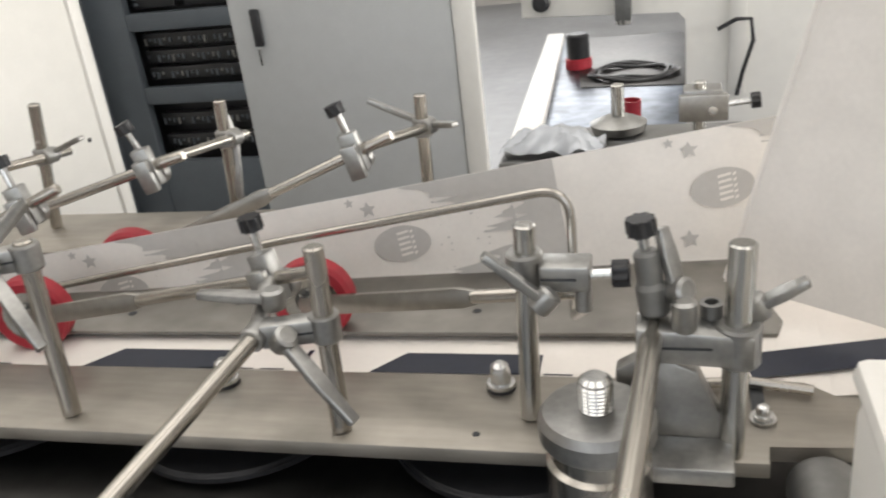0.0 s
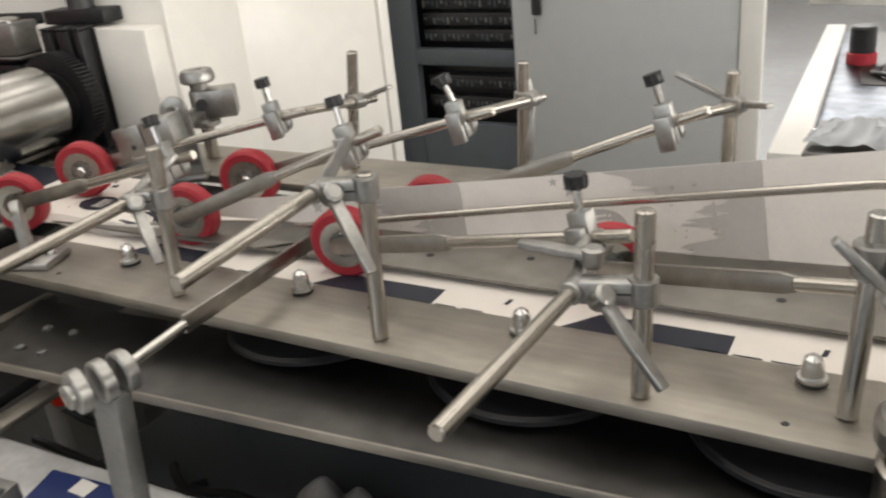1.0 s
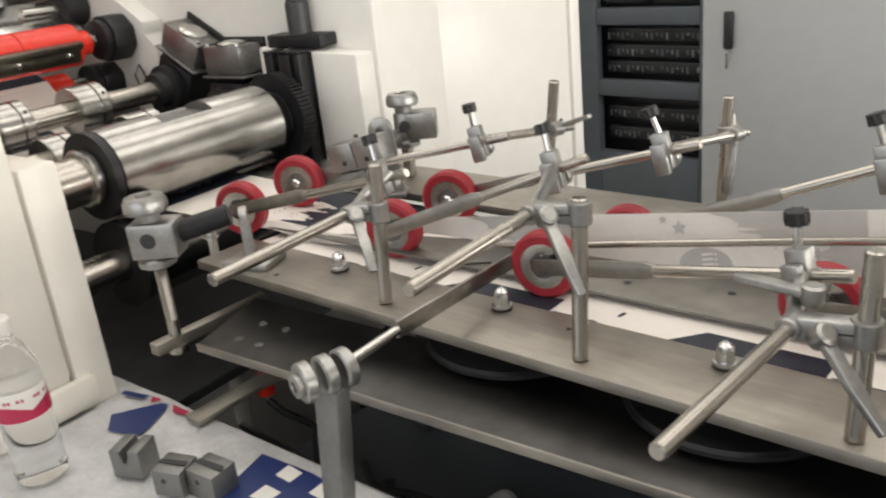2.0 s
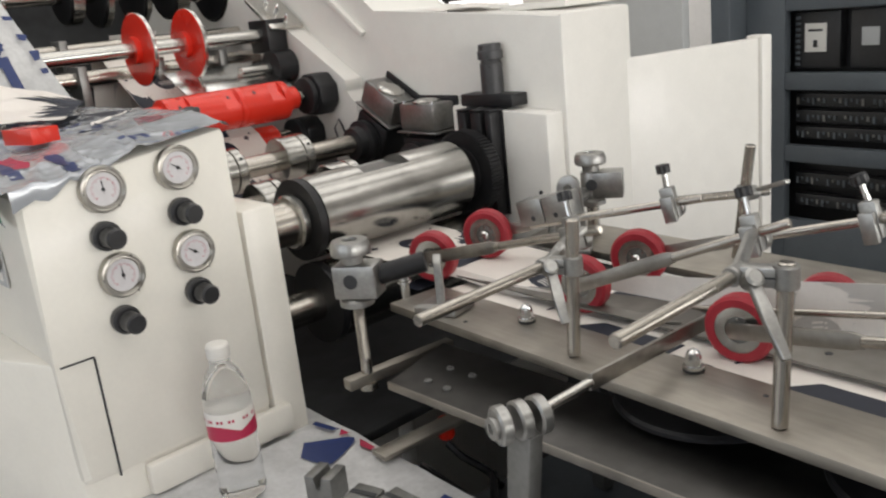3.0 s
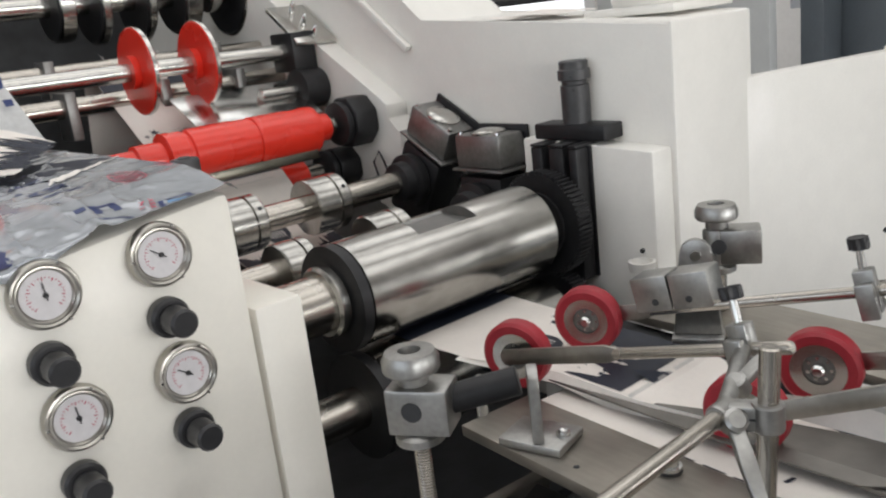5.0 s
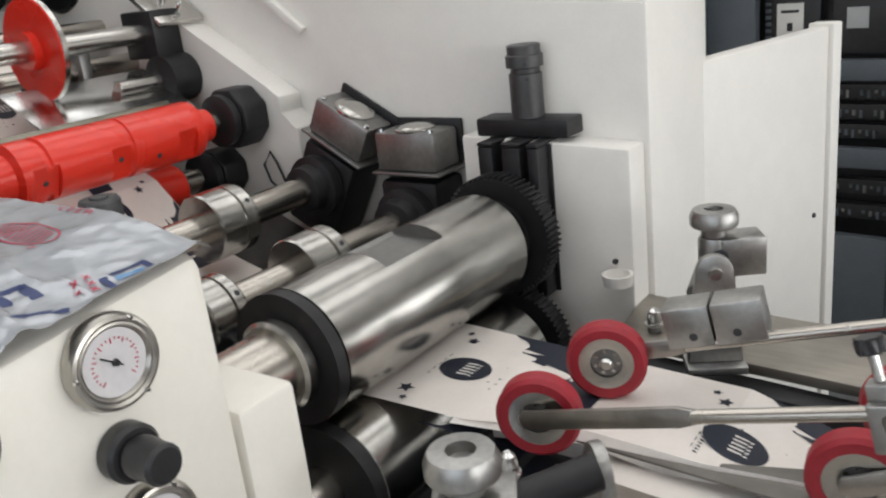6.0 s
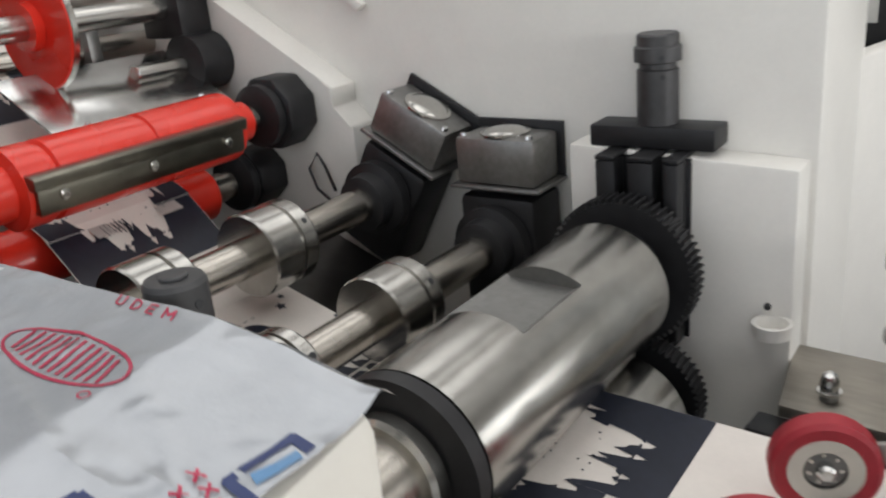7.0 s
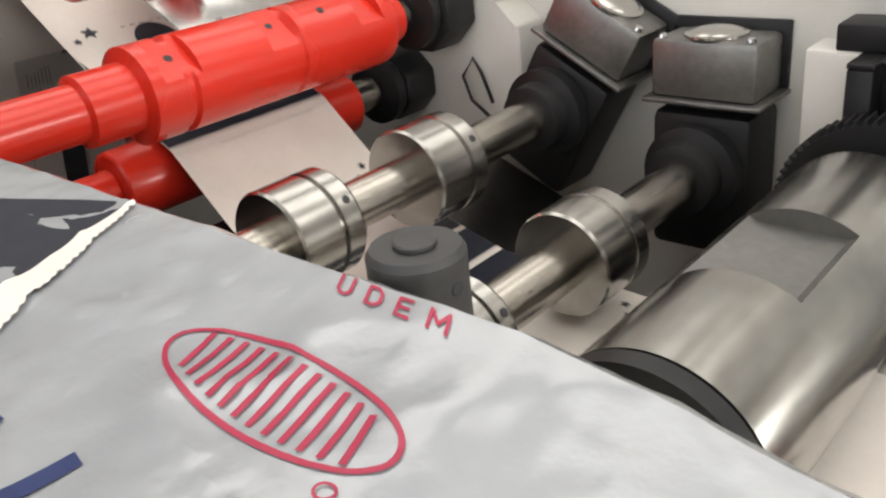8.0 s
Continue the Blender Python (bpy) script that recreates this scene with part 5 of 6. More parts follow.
def build_brackets():
    t = knob_bracket("screw_adjuster", (-1.110, 0.462, 1.062), "cast screw adjuster with round knob and long threaded spindle", -0.026, 0.040)
    sp = [(0.009, -0.101)]
    for k in range(24):
        sp += [(0.009, -0.103 - k * 0.0035), (0.0078, -0.1047 - k * 0.0035)]
    part("spindle", lathe(sp + [(0.009, -0.19), (0.009, -0.225), (0.014, -0.2255), (0.014, -0.236)], 20), ROD, t)
    part("shaft", rod((0.020, 0.030, -0.058), (0.064, 0.086, -0.044), 0.0155, 24), BLACKED, t)
    l = thing("bearing_lug", "grey cast bearing lug bolted to the plate", "bracket", pose(-1.075, 0.585, 0.9255, 0, 0, 20))
    part("foot", box(-0.030, 0.045, -0.028, 0.030, 0, 0.010, 0.002), CAST, l)
    part("lug", prism([(-0.030, 0.0102), (0.030, 0.0102)] + [(0.021 * math.cos(a), 0.068 + 0.021 * math.sin(a)) for a in (math.pi * k / 10 for k in range(11))], 0.012, 0.002, pose(0.004, 0, 0, 0, 0, -58) @ plane_y(-0.006)), CAST, l)
    bolt(l, (0.034, 0.004, 0.0102), 0.006, 0.008)
    n = thing("dome_nut", "shiny zinc dome nut with washer on the plate", "nut", pose(-1.170, 0.587, 0.9255))
    part("stem", lathe([(0.008, -0.003), (0.008, 0.024)], 16), ZINC, n)
    bolt(n, (0, 0, 0.024), 0.009, 0.024)
    t = knob_bracket("screw_adjuster", (-1.172, 1.035, 1.080), "cast screw adjuster with round knob behind the web", 0.004, 0.060)
    part("sleeve", lathe([(0.018, -0.098), (0.020, -0.095), (0.020, -0.040), (0.018, -0.0355)], 28), CAST, t)
    part("shaft", rod((-0.004, -0.015, -0.075), (0.012, -0.075, -0.085), 0.013, 24), DULL, t)
    part("spindle", rod((0, 0, -0.1005), (0, 0, -0.16), 0.012, 20), ROD, t)
    l = thing("bearing_lug", "grey cast bearing lug bolted to the far plate", "bracket", pose(-1.122, 0.925, 0.9205, 0, 0, 35))
    part("foot", box(-0.034, 0.034, -0.022, 0.022, 0, 0.010, 0.002), CAST, l)
    part("lug", prism([(-0.032, 0.0102), (0.032, 0.0102)] + [(0.021 * math.cos(a), 0.122 + 0.021 * math.sin(a)) for a in (math.pi * k / 10 for k in range(11))], 0.012, 0.002, plane_y(-0.006)), CAST, l)
    part("screw", lathe([(0.008, 0), (0.007, 0.006)], 12, frame_to((0, -0.0065, 0.122), (0, -0.1, 0.122))), ZINC, l)
    b = thing("clamp_block", "two dull steel clamp blocks joined to the wheel arm", "clamp", pose(-1.078, 0.832, 1.030, 0, -12, 17))
    part("block", box(-0.050, -0.002, -0.020, 0.022, -0.022, 0.022, 0.002), CAST, b)
    part("block", box(0.0, 0.050, -0.020, 0.022, -0.022, 0.022, 0.002), CAST, b)
    for x in (-0.022, 0.022):
        part("hole", lathe([(0.0045, 0), (0.004, 0.0006)], 12, frame_to((x, -0.0202, -0.010), (x, -0.1, -0.010))), DARK, b)
    n = thing("dome_nut", "shiny zinc dome nut beside the wheel", "nut", pose(-1.233, 0.986, 0.9205))
    part("stem", lathe([(0.009, 0.0), (0.009, 0.0080)], 16), DULL, n)
    bolt(n, (0, 0, 0.0082), 0.0095, 0.024)


# ---- below the table ----
def build_under_table():
    for i, pts in enumerate((((-1.05, 0.50, 0.70), (-0.90, 0.52, 0.67), (-0.75, 0.50, 0.70), (-0.60, 0.55, 0.675), (-0.40, 0.56, 0.70)), ((-0.85, 0.56, 0.675), (-0.78, 0.52, 0.69), (-0.70, 0.55, 0.675), (-0.52, 0.50, 0.672)), ((-0.95, 0.56, 0.70), (-0.86, 0.50, 0.665), (-0.79, 0.56, 0.668)))):
        p = [Vector(q) for q in pts]
        fine = []
        for a in range(len(p) - 1):
            for k in range(6):
                t = k / 6
                p0, p1, p2, p3 = p[max(a - 1, 0)], p[a], p[a + 1], p[min(a + 2, len(p) - 1)]
                fine.append(0.5 * (2 * p1 + (p2 - p0) * t + (2 * p0 - 5 * p1 + 4 * p2 - p3) * t * t + (3 * p1 - p0 - 3 * p2 + p3) * t ** 3))
        solid("cable", pipe(fine + [p[-1]], 0.006, 8), RUBBER, "black cable lying on the machine bed under the table", "cable")
    r = sheet(lambda a, c: (-0.66 + 0.16 * a, 0.50 + 0.11 * c, 0.668 + 0.035 * abs(noise.noise((a * 3, c * 3, 5.0))) + 0.02 * math.sin(math.pi * a) * math.sin(math.pi * c)), 22, 18)
    solid("rag", r, CLOTH, "crumpled grey rag lying on the machine bed", "rag")
    f = thing("flat_steel_bar", "flat steel bar leaning under the shelf plate", "steel bar", pose(-1.032, 0.545, 0.757, 0, 0, 92))
    part("bar", box(-0.13, 0.13, -0.016, 0.016, 0, 0.008, 0.001), PLATE, f)
    g = thing("end_bar", "square steel bar carrying the shelf plate end", "steel bar", pose(-1.112, 0.525, 0.835, 0, 0, 91))
    part("bar", box(-0.10, 0.10, -0.010, 0.010, 0, 0.018, 0.002), PLATE, g)
    v = thing("air_valve", "small red valve on a black hose under the plate", "valve", pose(-1.06, 0.56, 0.72))
    part("body", lathe([(0.012, 0), (0.014, 0.004), (0.014, 0.03), (0.010, 0.034)], 16), REDP, v)
    part("hose", pipe([(0, 0, -0.01), (0.02, 0.01, -0.03), (0.06, 0.03, -0.05), (0.10, 0.02, -0.055)], 0.006, 8), RUBBER, v)
    c = thing("feed_cover", "pale grey cover with a rounded edge beside the plate end", "machine cover", pose(0.195, 0.48, 0))
    part("cover", box(-0.044, 0.25, -0.16, 0.008, 0.30, 1.055, 0.012), WHITE, c)
    part("inner_panel", box(-0.190, -0.046, -0.10, 0.24, 0.80, 0.812, 0.003), WHITE, c)
    part("lid", box(-0.047, 0.253, -0.163, 0.010, 1.0555, 1.075, 0.008), WHITE, c)
    d = thing("rubber_roller", "grey rubber covered roller below the plate end", "roller")
    part("roller", lathe([(0.018, 0), (0.026, 0.004), (0.0275, 0.012), (0.0275, 0.21), (0.025, 0.216)], 32, frame_to((0.158, 0.597, 0.896), (0.158, 0.30, 0.896))), DULL, d)
    part("core", rod((0.158, 0.36, 0.896), (0.158, 0.3805, 0.896), 0.009, 16), STEEL, d)
    k = thing("guide_strip", "thin bent brown steel strip lying on the table plate", "strip")
    part("strip", pipe([(0.049, 0.671, 0.930), (0.111, 0.675, 0.932), (0.159, 0.667, 0.931)], 0.0045, 10), ROD, k)


# ---- lower platform with clutter ----
def build_platform():
    t = thing("low_platform", "low platform covered with a white printed sack cloth", "platform")
    part("top", prism([(-1.42, 0.40), (-1.29, 0.437), (-0.60, 0.475), (-0.45, 0.10), (-0.45, -0.45), (-1.25, -0.45), (-1.22, 0.20)], 0.03, 0.003, Matrix.Translation((0, 0, 0.714))), CLOTH, t)
    part("base", box(-1.20, -0.50, -0.40, 0.40, 0, 0.713, 0.004), SLATE, t)

    def cz(x, y):
        return 0.7475 + 0.004 * noise.noise((x * 14, y * 14, 0.7))
    c = thing("sack_cloth", "dirty white sack cloth with navy print lying on the platform", "cloth")
    part("cloth", sheet(lambda a, b: (-1.215 + 0.70 * a + (0.02 * b), -0.40 + b * (0.835 + 0.03 * a), cz(-1.2 + 0.7 * a, b) + 0.004), 60, 60), CLOTH, c)
    zf = lambda x, y: 0.7565
    for q in (((-1.205, 0.410), (-1.152, 0.424), (-1.158, 0.412), (-1.200, 0.400)), ((-1.156, 0.361), (-1.136, 0.395), (-1.120, 0.420), (-1.110, 0.425), (-1.098, 0.415), (-1.079, 0.384), (-1.069, 0.361), (-1.073, 0.350), (-1.119, 0.336)),
              ((-0.863, 0.354), (-0.884, 0.425), (-0.797, 0.434), (-0.700, 0.430), (-0.690, 0.386), (-0.821, 0.300))):
        part("navy_print", decal(q, zf, 0.0), BLUE, c)
    for q in (((-0.834, 0.428), (-0.805, 0.427), (-0.804, 0.405), (-0.831, 0.405)), ((-0.825, 0.386), (-0.797, 0.387), (-0.797, 0.363), (-0.824, 0.360)), ((-0.770, 0.428), (-0.742, 0.428), (-0.742, 0.405), (-0.768, 0.405))):
        part("white_square", decal(q, zf, 0.0008), INKW, c)
    for q in (((-1.150, 0.424), (-1.128, 0.427), (-1.134, 0.412)), ((-1.100, 0.428), (-1.060, 0.430), (-1.058, 0.420), (-1.081, 0.416))):
        part("red_mark", decal(q, zf, 0.0006), CRIMSON, c)
    for x, y, w, a in ((-0.995, 0.312, 0.042, 28), (-0.915, 0.322, 0.040, 24), (-0.872, 0.345, 0.044, 10)):
        s = thing("grey_clamp_jaw", "grey cast clamp jaw with a slot lying on the cloth", "clamp", pose(x, y, 0.7565, 0, 0, a))
        part("jaw_body", prism([(-w / 2, 0), (w / 2, 0), (w / 2, 0.040), (0.005, 0.040), (0.005, 0.020), (-0.005, 0.020), (-0.005, 0.040), (-w / 2, 0.040)] if w == 0.042 else [(-w / 2, 0), (w / 2, 0), (w / 2, 0.034), (-w / 2, 0.036)], 0.040, 0.002, plane_y(-0.020)), DULL, s)
        if w != 0.042:
            part("groove", box(-w / 2 + 0.001, w / 2 - 0.001, -0.004, 0.004, 0.0358, 0.0366), DARK, s)
            part("hole", lathe([(0.0035, 0), (0.003, 0.0006)], 10, frame_to((-0.004, -0.0201, 0.022), (-0.004, -0.1, 0.022))), DARK, s)
    # bottle
    b = thing("water_bottle", "clear plastic water bottle with red and white label and white cap", "bottle", pose(-1.094, 0.234, 0.757))
    prof = [(0.026, 0.000), (0.031, 0.004), (0.0325, 0.012), (0.0315, 0.03), (0.0325, 0.045), (0.031, 0.055), (0.0325, 0.065), (0.031, 0.078), (0.0322, 0.09), (0.0322, 0.135), (0.0325, 0.142), (0.030, 0.160), (0.022, 0.182), (0.0135, 0.194), (0.0130, 0.206)]
    part("body", lathe(prof, 40), PLASTIC, b)
    part("label", lathe([(0.0324, 0.093), (0.0328, 0.094), (0.0328, 0.133), (0.0324, 0.134)], 40), INKW, b, "red and white paper label")
    bb = bmesh.new()
    for k in range(40):
        a0, a1 = 2 * math.pi * k / 40, 2 * math.pi * (k + 1) / 40
        h0, h1 = 0.012 + 0.010 * abs(math.sin(a0 * 1.5)), 0.012 + 0.010 * abs(math.sin(a1 * 1.5))
        bb.faces.new([bb.verts.new((0.0331 * math.cos(a), 0.0331 * math.sin(a), z)) for a, z in ((a0, 0.095), (a1, 0.095), (a1, 0.095 + h1), (a0, 0.095 + h0))])
        if k % 3:
            bb.faces.new([bb.verts.new((0.0331 * math.cos(a), 0.0331 * math.sin(a), z)) for a, z in ((a0, 0.121), (a1 - 0.05, 0.121), (a1 - 0.05, 0.125), (a0, 0.125))])
    part("label_print", bb, CRIMSON, b)
    part("cap", lathe([(0.0150, 0.203), (0.0155, 0.205), (0.0155, 0.220), (0.0135, 0.2225)], 28), INKW, b, "white screw cap")


# ---- background ----
def build_background():
    c = thing("switch_cabinet", "open dark grey electric cabinet with rows of switchgear", "cabinet")
    part("back", box(-1.95, -1.22, 2.80, 2.82, 0.10, 2.1, 0.003), RUBBER, c)
    part("side", box(-2.03, -1.951, 2.60, 2.82, 0.10, 2.1, 0.003), SLATE, c)
    part("frame_post", box(-1.9505, -1.796, 2.700, 2.74, 0.10, 2.1, 0.004), SLATE, c)
    part("frame_post", box(-1.39, -1.22, 2.700, 2.74, 0.10, 2.1, 0.004), SLATE, c)
    part("top", box(-2.03, -1.22, 2.60, 2.82, 2.101, 2.13, 0.003), SLATE, c)
    part("plinth", box(-2.03, -1.22, 2.60, 2.82, 0.0, 0.099, 0.003), SLATE, c)
    for z0, z1 in ((0.10, 0.48), (0.695, 0.755), (0.955, 1.015), (1.228, 1.285), (1.52, 1.60)):
        part("cross_rail", box(-1.7955, -1.3905, 2.702, 2.738, z0, z1, 0.003), SLATE, c)
    for i, z in enumerate((0.545, 0.625, 0.795, 0.855, 0.915, 1.345, 1.43)):
        r = part("switch_block", box(-1.785, -1.40, 2.755, 2.795, z - 0.022, z + 0.022, 0.003), RUBBER, c, "row of black switchgear")
        for k in range(19):
            x = -1.778 + k * 0.0198
            if (k * 5 + i * 3) % 7 == 0:
                continue
            h = 0.004 + 0.007 * ((k * 7 + i * 5) % 3)
            part("terminal", box(x, x + 0.009, 2.749, 2.7545, z - h, z + 0.006, 0.001), DULL if (k * 7 + i * 3) % 4 == 0 else SLATE, r)
    w = part("circuit_breaker", box(-1.785, -1.62, 2.750, 2.795, 1.025, 1.22, 0.004), RUBBER, c, "dark breaker with a white label")
    part("label", box(-1.748, -1.668, 2.7465, 2.7495, 1.082, 1.180, 0.001), WHITE, w)
    part("switch", box(-1.716, -1.700, 2.7445, 2.7463, 1.098, 1.122, 0.0005), RUBBER, w)
    part("print_bar", box(-1.735, -1.682, 2.7448, 2.7463, 1.152, 1.160, 0.0003), RUBBER, w)
    for k in range(9):
        part("cooling_fin", box(-1.783, -1.765, 2.7455, 2.7495, 1.035 + k * 0.02, 1.045 + k * 0.02, 0.001), SLATE, w)
    w = part("circuit_breaker", box(-1.585, -1.41, 2.750, 2.795, 1.025, 1.22, 0.004), RUBBER, c)
    part("label", box(-1.545, -1.485, 2.7465, 2.7495, 1.10, 1.16, 0.001), GREYP, w)
    d = thing("cabinet_door", "open pale grey cabinet door with a black swing handle", "door")
    part("panel", box(-1.235, -0.555, 2.40, 2.42, 0.001, 2.1, 0.004), GREYP, d)
    h = part("handle", box(-1.165, -1.135, 2.385, 2.3995, 0.930, 1.040, 0.006), RUBBER, d, "black swing handle")
    part("key", rod((-1.150, 2.382, 0.925), (-1.150, 2.382, 0.875), 0.004, 8), STEEL, h)
    part("edge", box(-0.553, -0.490, 2.395, 2.425, 0.001, 2.1, 0.006), WHITE, d)
    w = thing("grey_cover_wall", "pale grey sheet-metal machine cover behind the frame", "machine cover")
    part("panel", box(-2.75, -2.032, 2.44, 2.48, 0.1, 2.4, 0.004), GREYP, w)
    part("raised_panel", box(-2.40, -2.06, 2.425, 2.439, 1.365, 2.2, 0.004), WHITE, w)
    # machine behind the table, seen past the cabinet door
    m = thing("rear_machine", "white machine frame with a cut-out behind the table", "machine")
    pts = [(-0.53, 1.9), (-0.53, 0.785), (0.06, 0.770), (0.088, 0.74), (0.088, 0.10), (0.60, 0.10), (0.60, 1.9)]
    part("plate", prism(pts, 0.05, 0.004, plane_y(3.4)), WHITE, m)
    part("knob", lathe([(0.03, 0), (0.034, 0.004), (0.034, 0.02), (0.02, 0.03)], 24, frame_to((-0.45, 3.399, 0.84), (-0.45, 3.3, 0.84))), RUBBER, m)
    part("bracket", box(-0.17, -0.11, 3.33, 3.398, 0.76, 0.90, 0.006), DULL, m)
    part("roller", rod((-0.14, 3.36, 0.745), (-0.14, 3.36, 0.80), 0.03, 20), STEEL, m)
    part("side_strip", box(0.24, 0.30, 3.38, 3.399, 0.45, 1.9, 0.004), WHITE, m)
    part("cable", pipe([(0.20, 3.37, 0.70), (0.26, 3.33, 0.74), (0.31, 3.32, 0.74), (0.32, 3.33, 0.66), (0.29, 3.35, 0.55), (0.27, 3.37, 0.45)], 0.008, 10), RUBBER, m)
    k = thing("spare_bed", "shiny oily sheet of metal lying on a low machine bed", "machine bed")
    part("bed", prism([(-0.58, 3.0), (0.30, 3.0), (0.40, 5.4), (-0.72, 5.4)], 0.06, 0.004, Matrix.Translation((0, 0, 0.24))), WET, k)
    part("dark_sheet", prism([(-0.40, 4.18), (0.36, 4.12), (0.395, 5.38), (-0.55, 5.38)], 0.004, 0.001, Matrix.Translation((0, 0, 0.3005))), OILED, k, "dull brown oily sheet")
    part("rail", prism([(-0.575, 3.02), (-0.455, 3.02), (-0.62, 5.4), (-0.72, 5.4)], 0.04, 0.004, Matrix.Translation((0, 0, 0.3005))), WHITE, k, "white painted rail")
    part("leg", box(-0.55, -0.45, 3.1, 3.2, 0, 0.2395, 0.004), SLATE, k)
    part("leg", box(0.08, 0.18, 3.1, 3.2, 0, 0.2395, 0.004), SLATE, k)
    part("leg", box(-0.2, -0.1, 4.9, 5.0, 0, 0.2395, 0.004), SLATE, k)
    e = thing("cable_coil", "black cable coil lying on the metal sheet", "cable", pose(-0.16, 4.40, 0.3050))
    for r in (0.20, 0.17, 0.22):
        part("loop", pipe([(r * math.cos(a), r * 0.8 * math.sin(a), 0.012 + 0.01 * math.sin(3 * a + r * 40)) for a in (2 * math.pi * i / 36 for i in range(37))], 0.010, 8), RUBBER, e)
    j = thing("electric_motor", "dark motor with an orange-red base on the bed", "motor", pose(-0.45, 4.60, 0.3050))
    part("base", lathe([(0.070, 0), (0.070, 0.050), (0.06, 0.055)], 24), TYRE, j)
    part("body", lathe([(0.06, 0.056), (0.06, 0.17), (0.05, 0.18)], 24), BLACKED, j)
    j = thing("red_cup", "dark red metal cup on the bed", "cup", pose(-0.13, 3.55, 0.3005))
    part("cup", lathe([(0.04, 0), (0.042, 0.10), (0.036, 0.10), (0.034, 0.01)], 24), TYRE, j)
    # far feed parts behind the sheet
    n = thing("feed_stud", "threaded stud with nut and plastic wrap behind the paper", "machine part")
    part("stud", rod((-0.035, 1.32, 0.93), (-0.035, 1.32, 1.030), 0.010, 20), STEEL, n)
    part("nut", lathe([(0.03, 0), (0.040, 0.004), (0.043, 0.016), (0.02, 0.026)], 28, Matrix.Translation((-0.035, 1.32, 0.955))), CAST, n)
    part("foot", box(-0.20, 0.30, 1.28, 1.36, 0.0, 0.954, 0.004), DULL, n)
    q = thing("crumpled_film", "crumpled clear plastic film behind the paper", "plastic film")
    part("film", sheet(lambda a, b: (-0.20 + 0.15 * a, 1.20 + 0.075 * b, 0.965 + 0.030 * math.sin(math.pi * a) * math.sin(math.pi * b) + 0.012 * noise.noise((a * 7, b * 5, 3))), 24, 12), FILM, q)
    part("base", box(-0.20, -0.05, 1.19, 1.279, 0.0, 0.955, 0.003), DULL, q)
    z = thing("feed_clamp", "cast clamp with a black knob at the feed end", "clamp")
    part("post", rod((0.082, 1.235, 0.0), (0.082, 1.235, 1.050), 0.009, 20), STEEL, z)
    part("block", box(0.054, 0.119, 1.208, 1.222, 1.000, 1.036, 0.002), CAST, z)
    part("rear_block", box(0.060, 0.112, 1.2225, 1.262, 1.004, 1.040, 0.003), CAST, z)
    part("socket_screw", lathe([(0.006, 0), (0.006, 0.005), (0.003, 0.0052), (0.0028, 0.002)], 14, frame_to((0.098, 1.2078, 1.016), (0.098, 1.1, 1.016))), ZINC, z)
    knob(z, (0.1192, 1.215, 1.022), (1, 0, 0.10), 0.040)
    # shelving far off
    s = thing("far_shelf", "dark steel shelf with boxes far behind the machine", "shelf", pose(-6.14, 5.55, -0.06, 0, 0, 48))
    for i, h in enumerate((0.9, 1.45)):
        part("board", box(-0.8, 0.8, -0.2, 0.2, h, h + 0.05, 0.004), BLACKED, s)
    for x in (-0.78, 0.74):
        part("upright", box(x, x + 0.04, -0.2, -0.16, 0.06, 1.5, 0.002), BLACKED, s)
    for i, (x, w, h, mt) in enumerate(((-0.5, 0.35, 0.18, DULL), (-0.02, 0.2, 0.14, ORANGE), (0.35, 0.4, 0.12, REDP))):
        bx = thing("storage_box", "small storage box standing on the far shelf", "box", pose(-6.14, 5.55, 1.441, 0, 0, 48) @ Matrix.Translation((x, 0, 0)))
        part("body", box(-w / 2, w / 2, -0.12, 0.12, 0, h, 0.006), mt, bx)


# ---- paper web ----
LEN, SPEED = 0.318, 0.424     # one printed bag, metres a second
WEB = ((5.8, 0.12), (1.9, 0.12), (1.75, 0.902), (0.46, 0.902), (0.36, 0.9365), (0.24, 0.94235), (0.12, 0.9482), (-0.030, 0.9555), (-0.36, 0.9755), (-0.46, 1.005), (-0.537, 1.047), (-0.617, 1.119), (-0.70, 1.158), (-0.80, 1.222), (-1.02, 1.37), (-1.20, 0.70), (-6.0, 0.70))
FLAP_LEN, FLAP_SPEED = 0.348, 0.464


def flap_top(x):
    z = 1.069 + 0.124 * x
    return Vector((x, 0.814 + 0.125 * (x + 0.703) + 0.06 * (z - 0.93), z))


STRIP_Y, STRIP_Z = 0.700, 0.9205


def along(path, start, s):
    """The point and the slope at distance s along a path of (u, z), counted from start."""
    k = [i for i, p in enumerate(path) if p == start][0]
    acc = 0.0
    if s >= 0:
        for (a, b), (c, d) in zip(path[k:], path[k + 1:]):
            n = math.hypot(c - a, d - b)
            if acc + n >= s or (c, d) == path[-1]:
                f = (s - acc) / n
                return a + (c - a) * f, b + (d - b) * f, math.atan2(d - b, a - c)
            acc += n
    back = path[:k + 1][::-1]
    for (a, b), (c, d) in zip(back, back[1:]):
        n = math.hypot(c - a, d - b)
        if acc + n >= -s or (c, d) == path[0]:
            f = (-s - acc) / n
            return a + (c - a) * f, b + (d - b) * f, math.atan2(b - d, c - a)
        acc += n


def star(b, x, y, r, z=0.0, spin=0.3):
    v = [b.verts.new((x + q * math.cos(a + spin), y + q * math.sin(a + spin), z)) for k in range(10) for a, q in ((math.pi * k / 5, r if k % 2 == 0 else r * 0.48),)]
    b.faces.new(v)


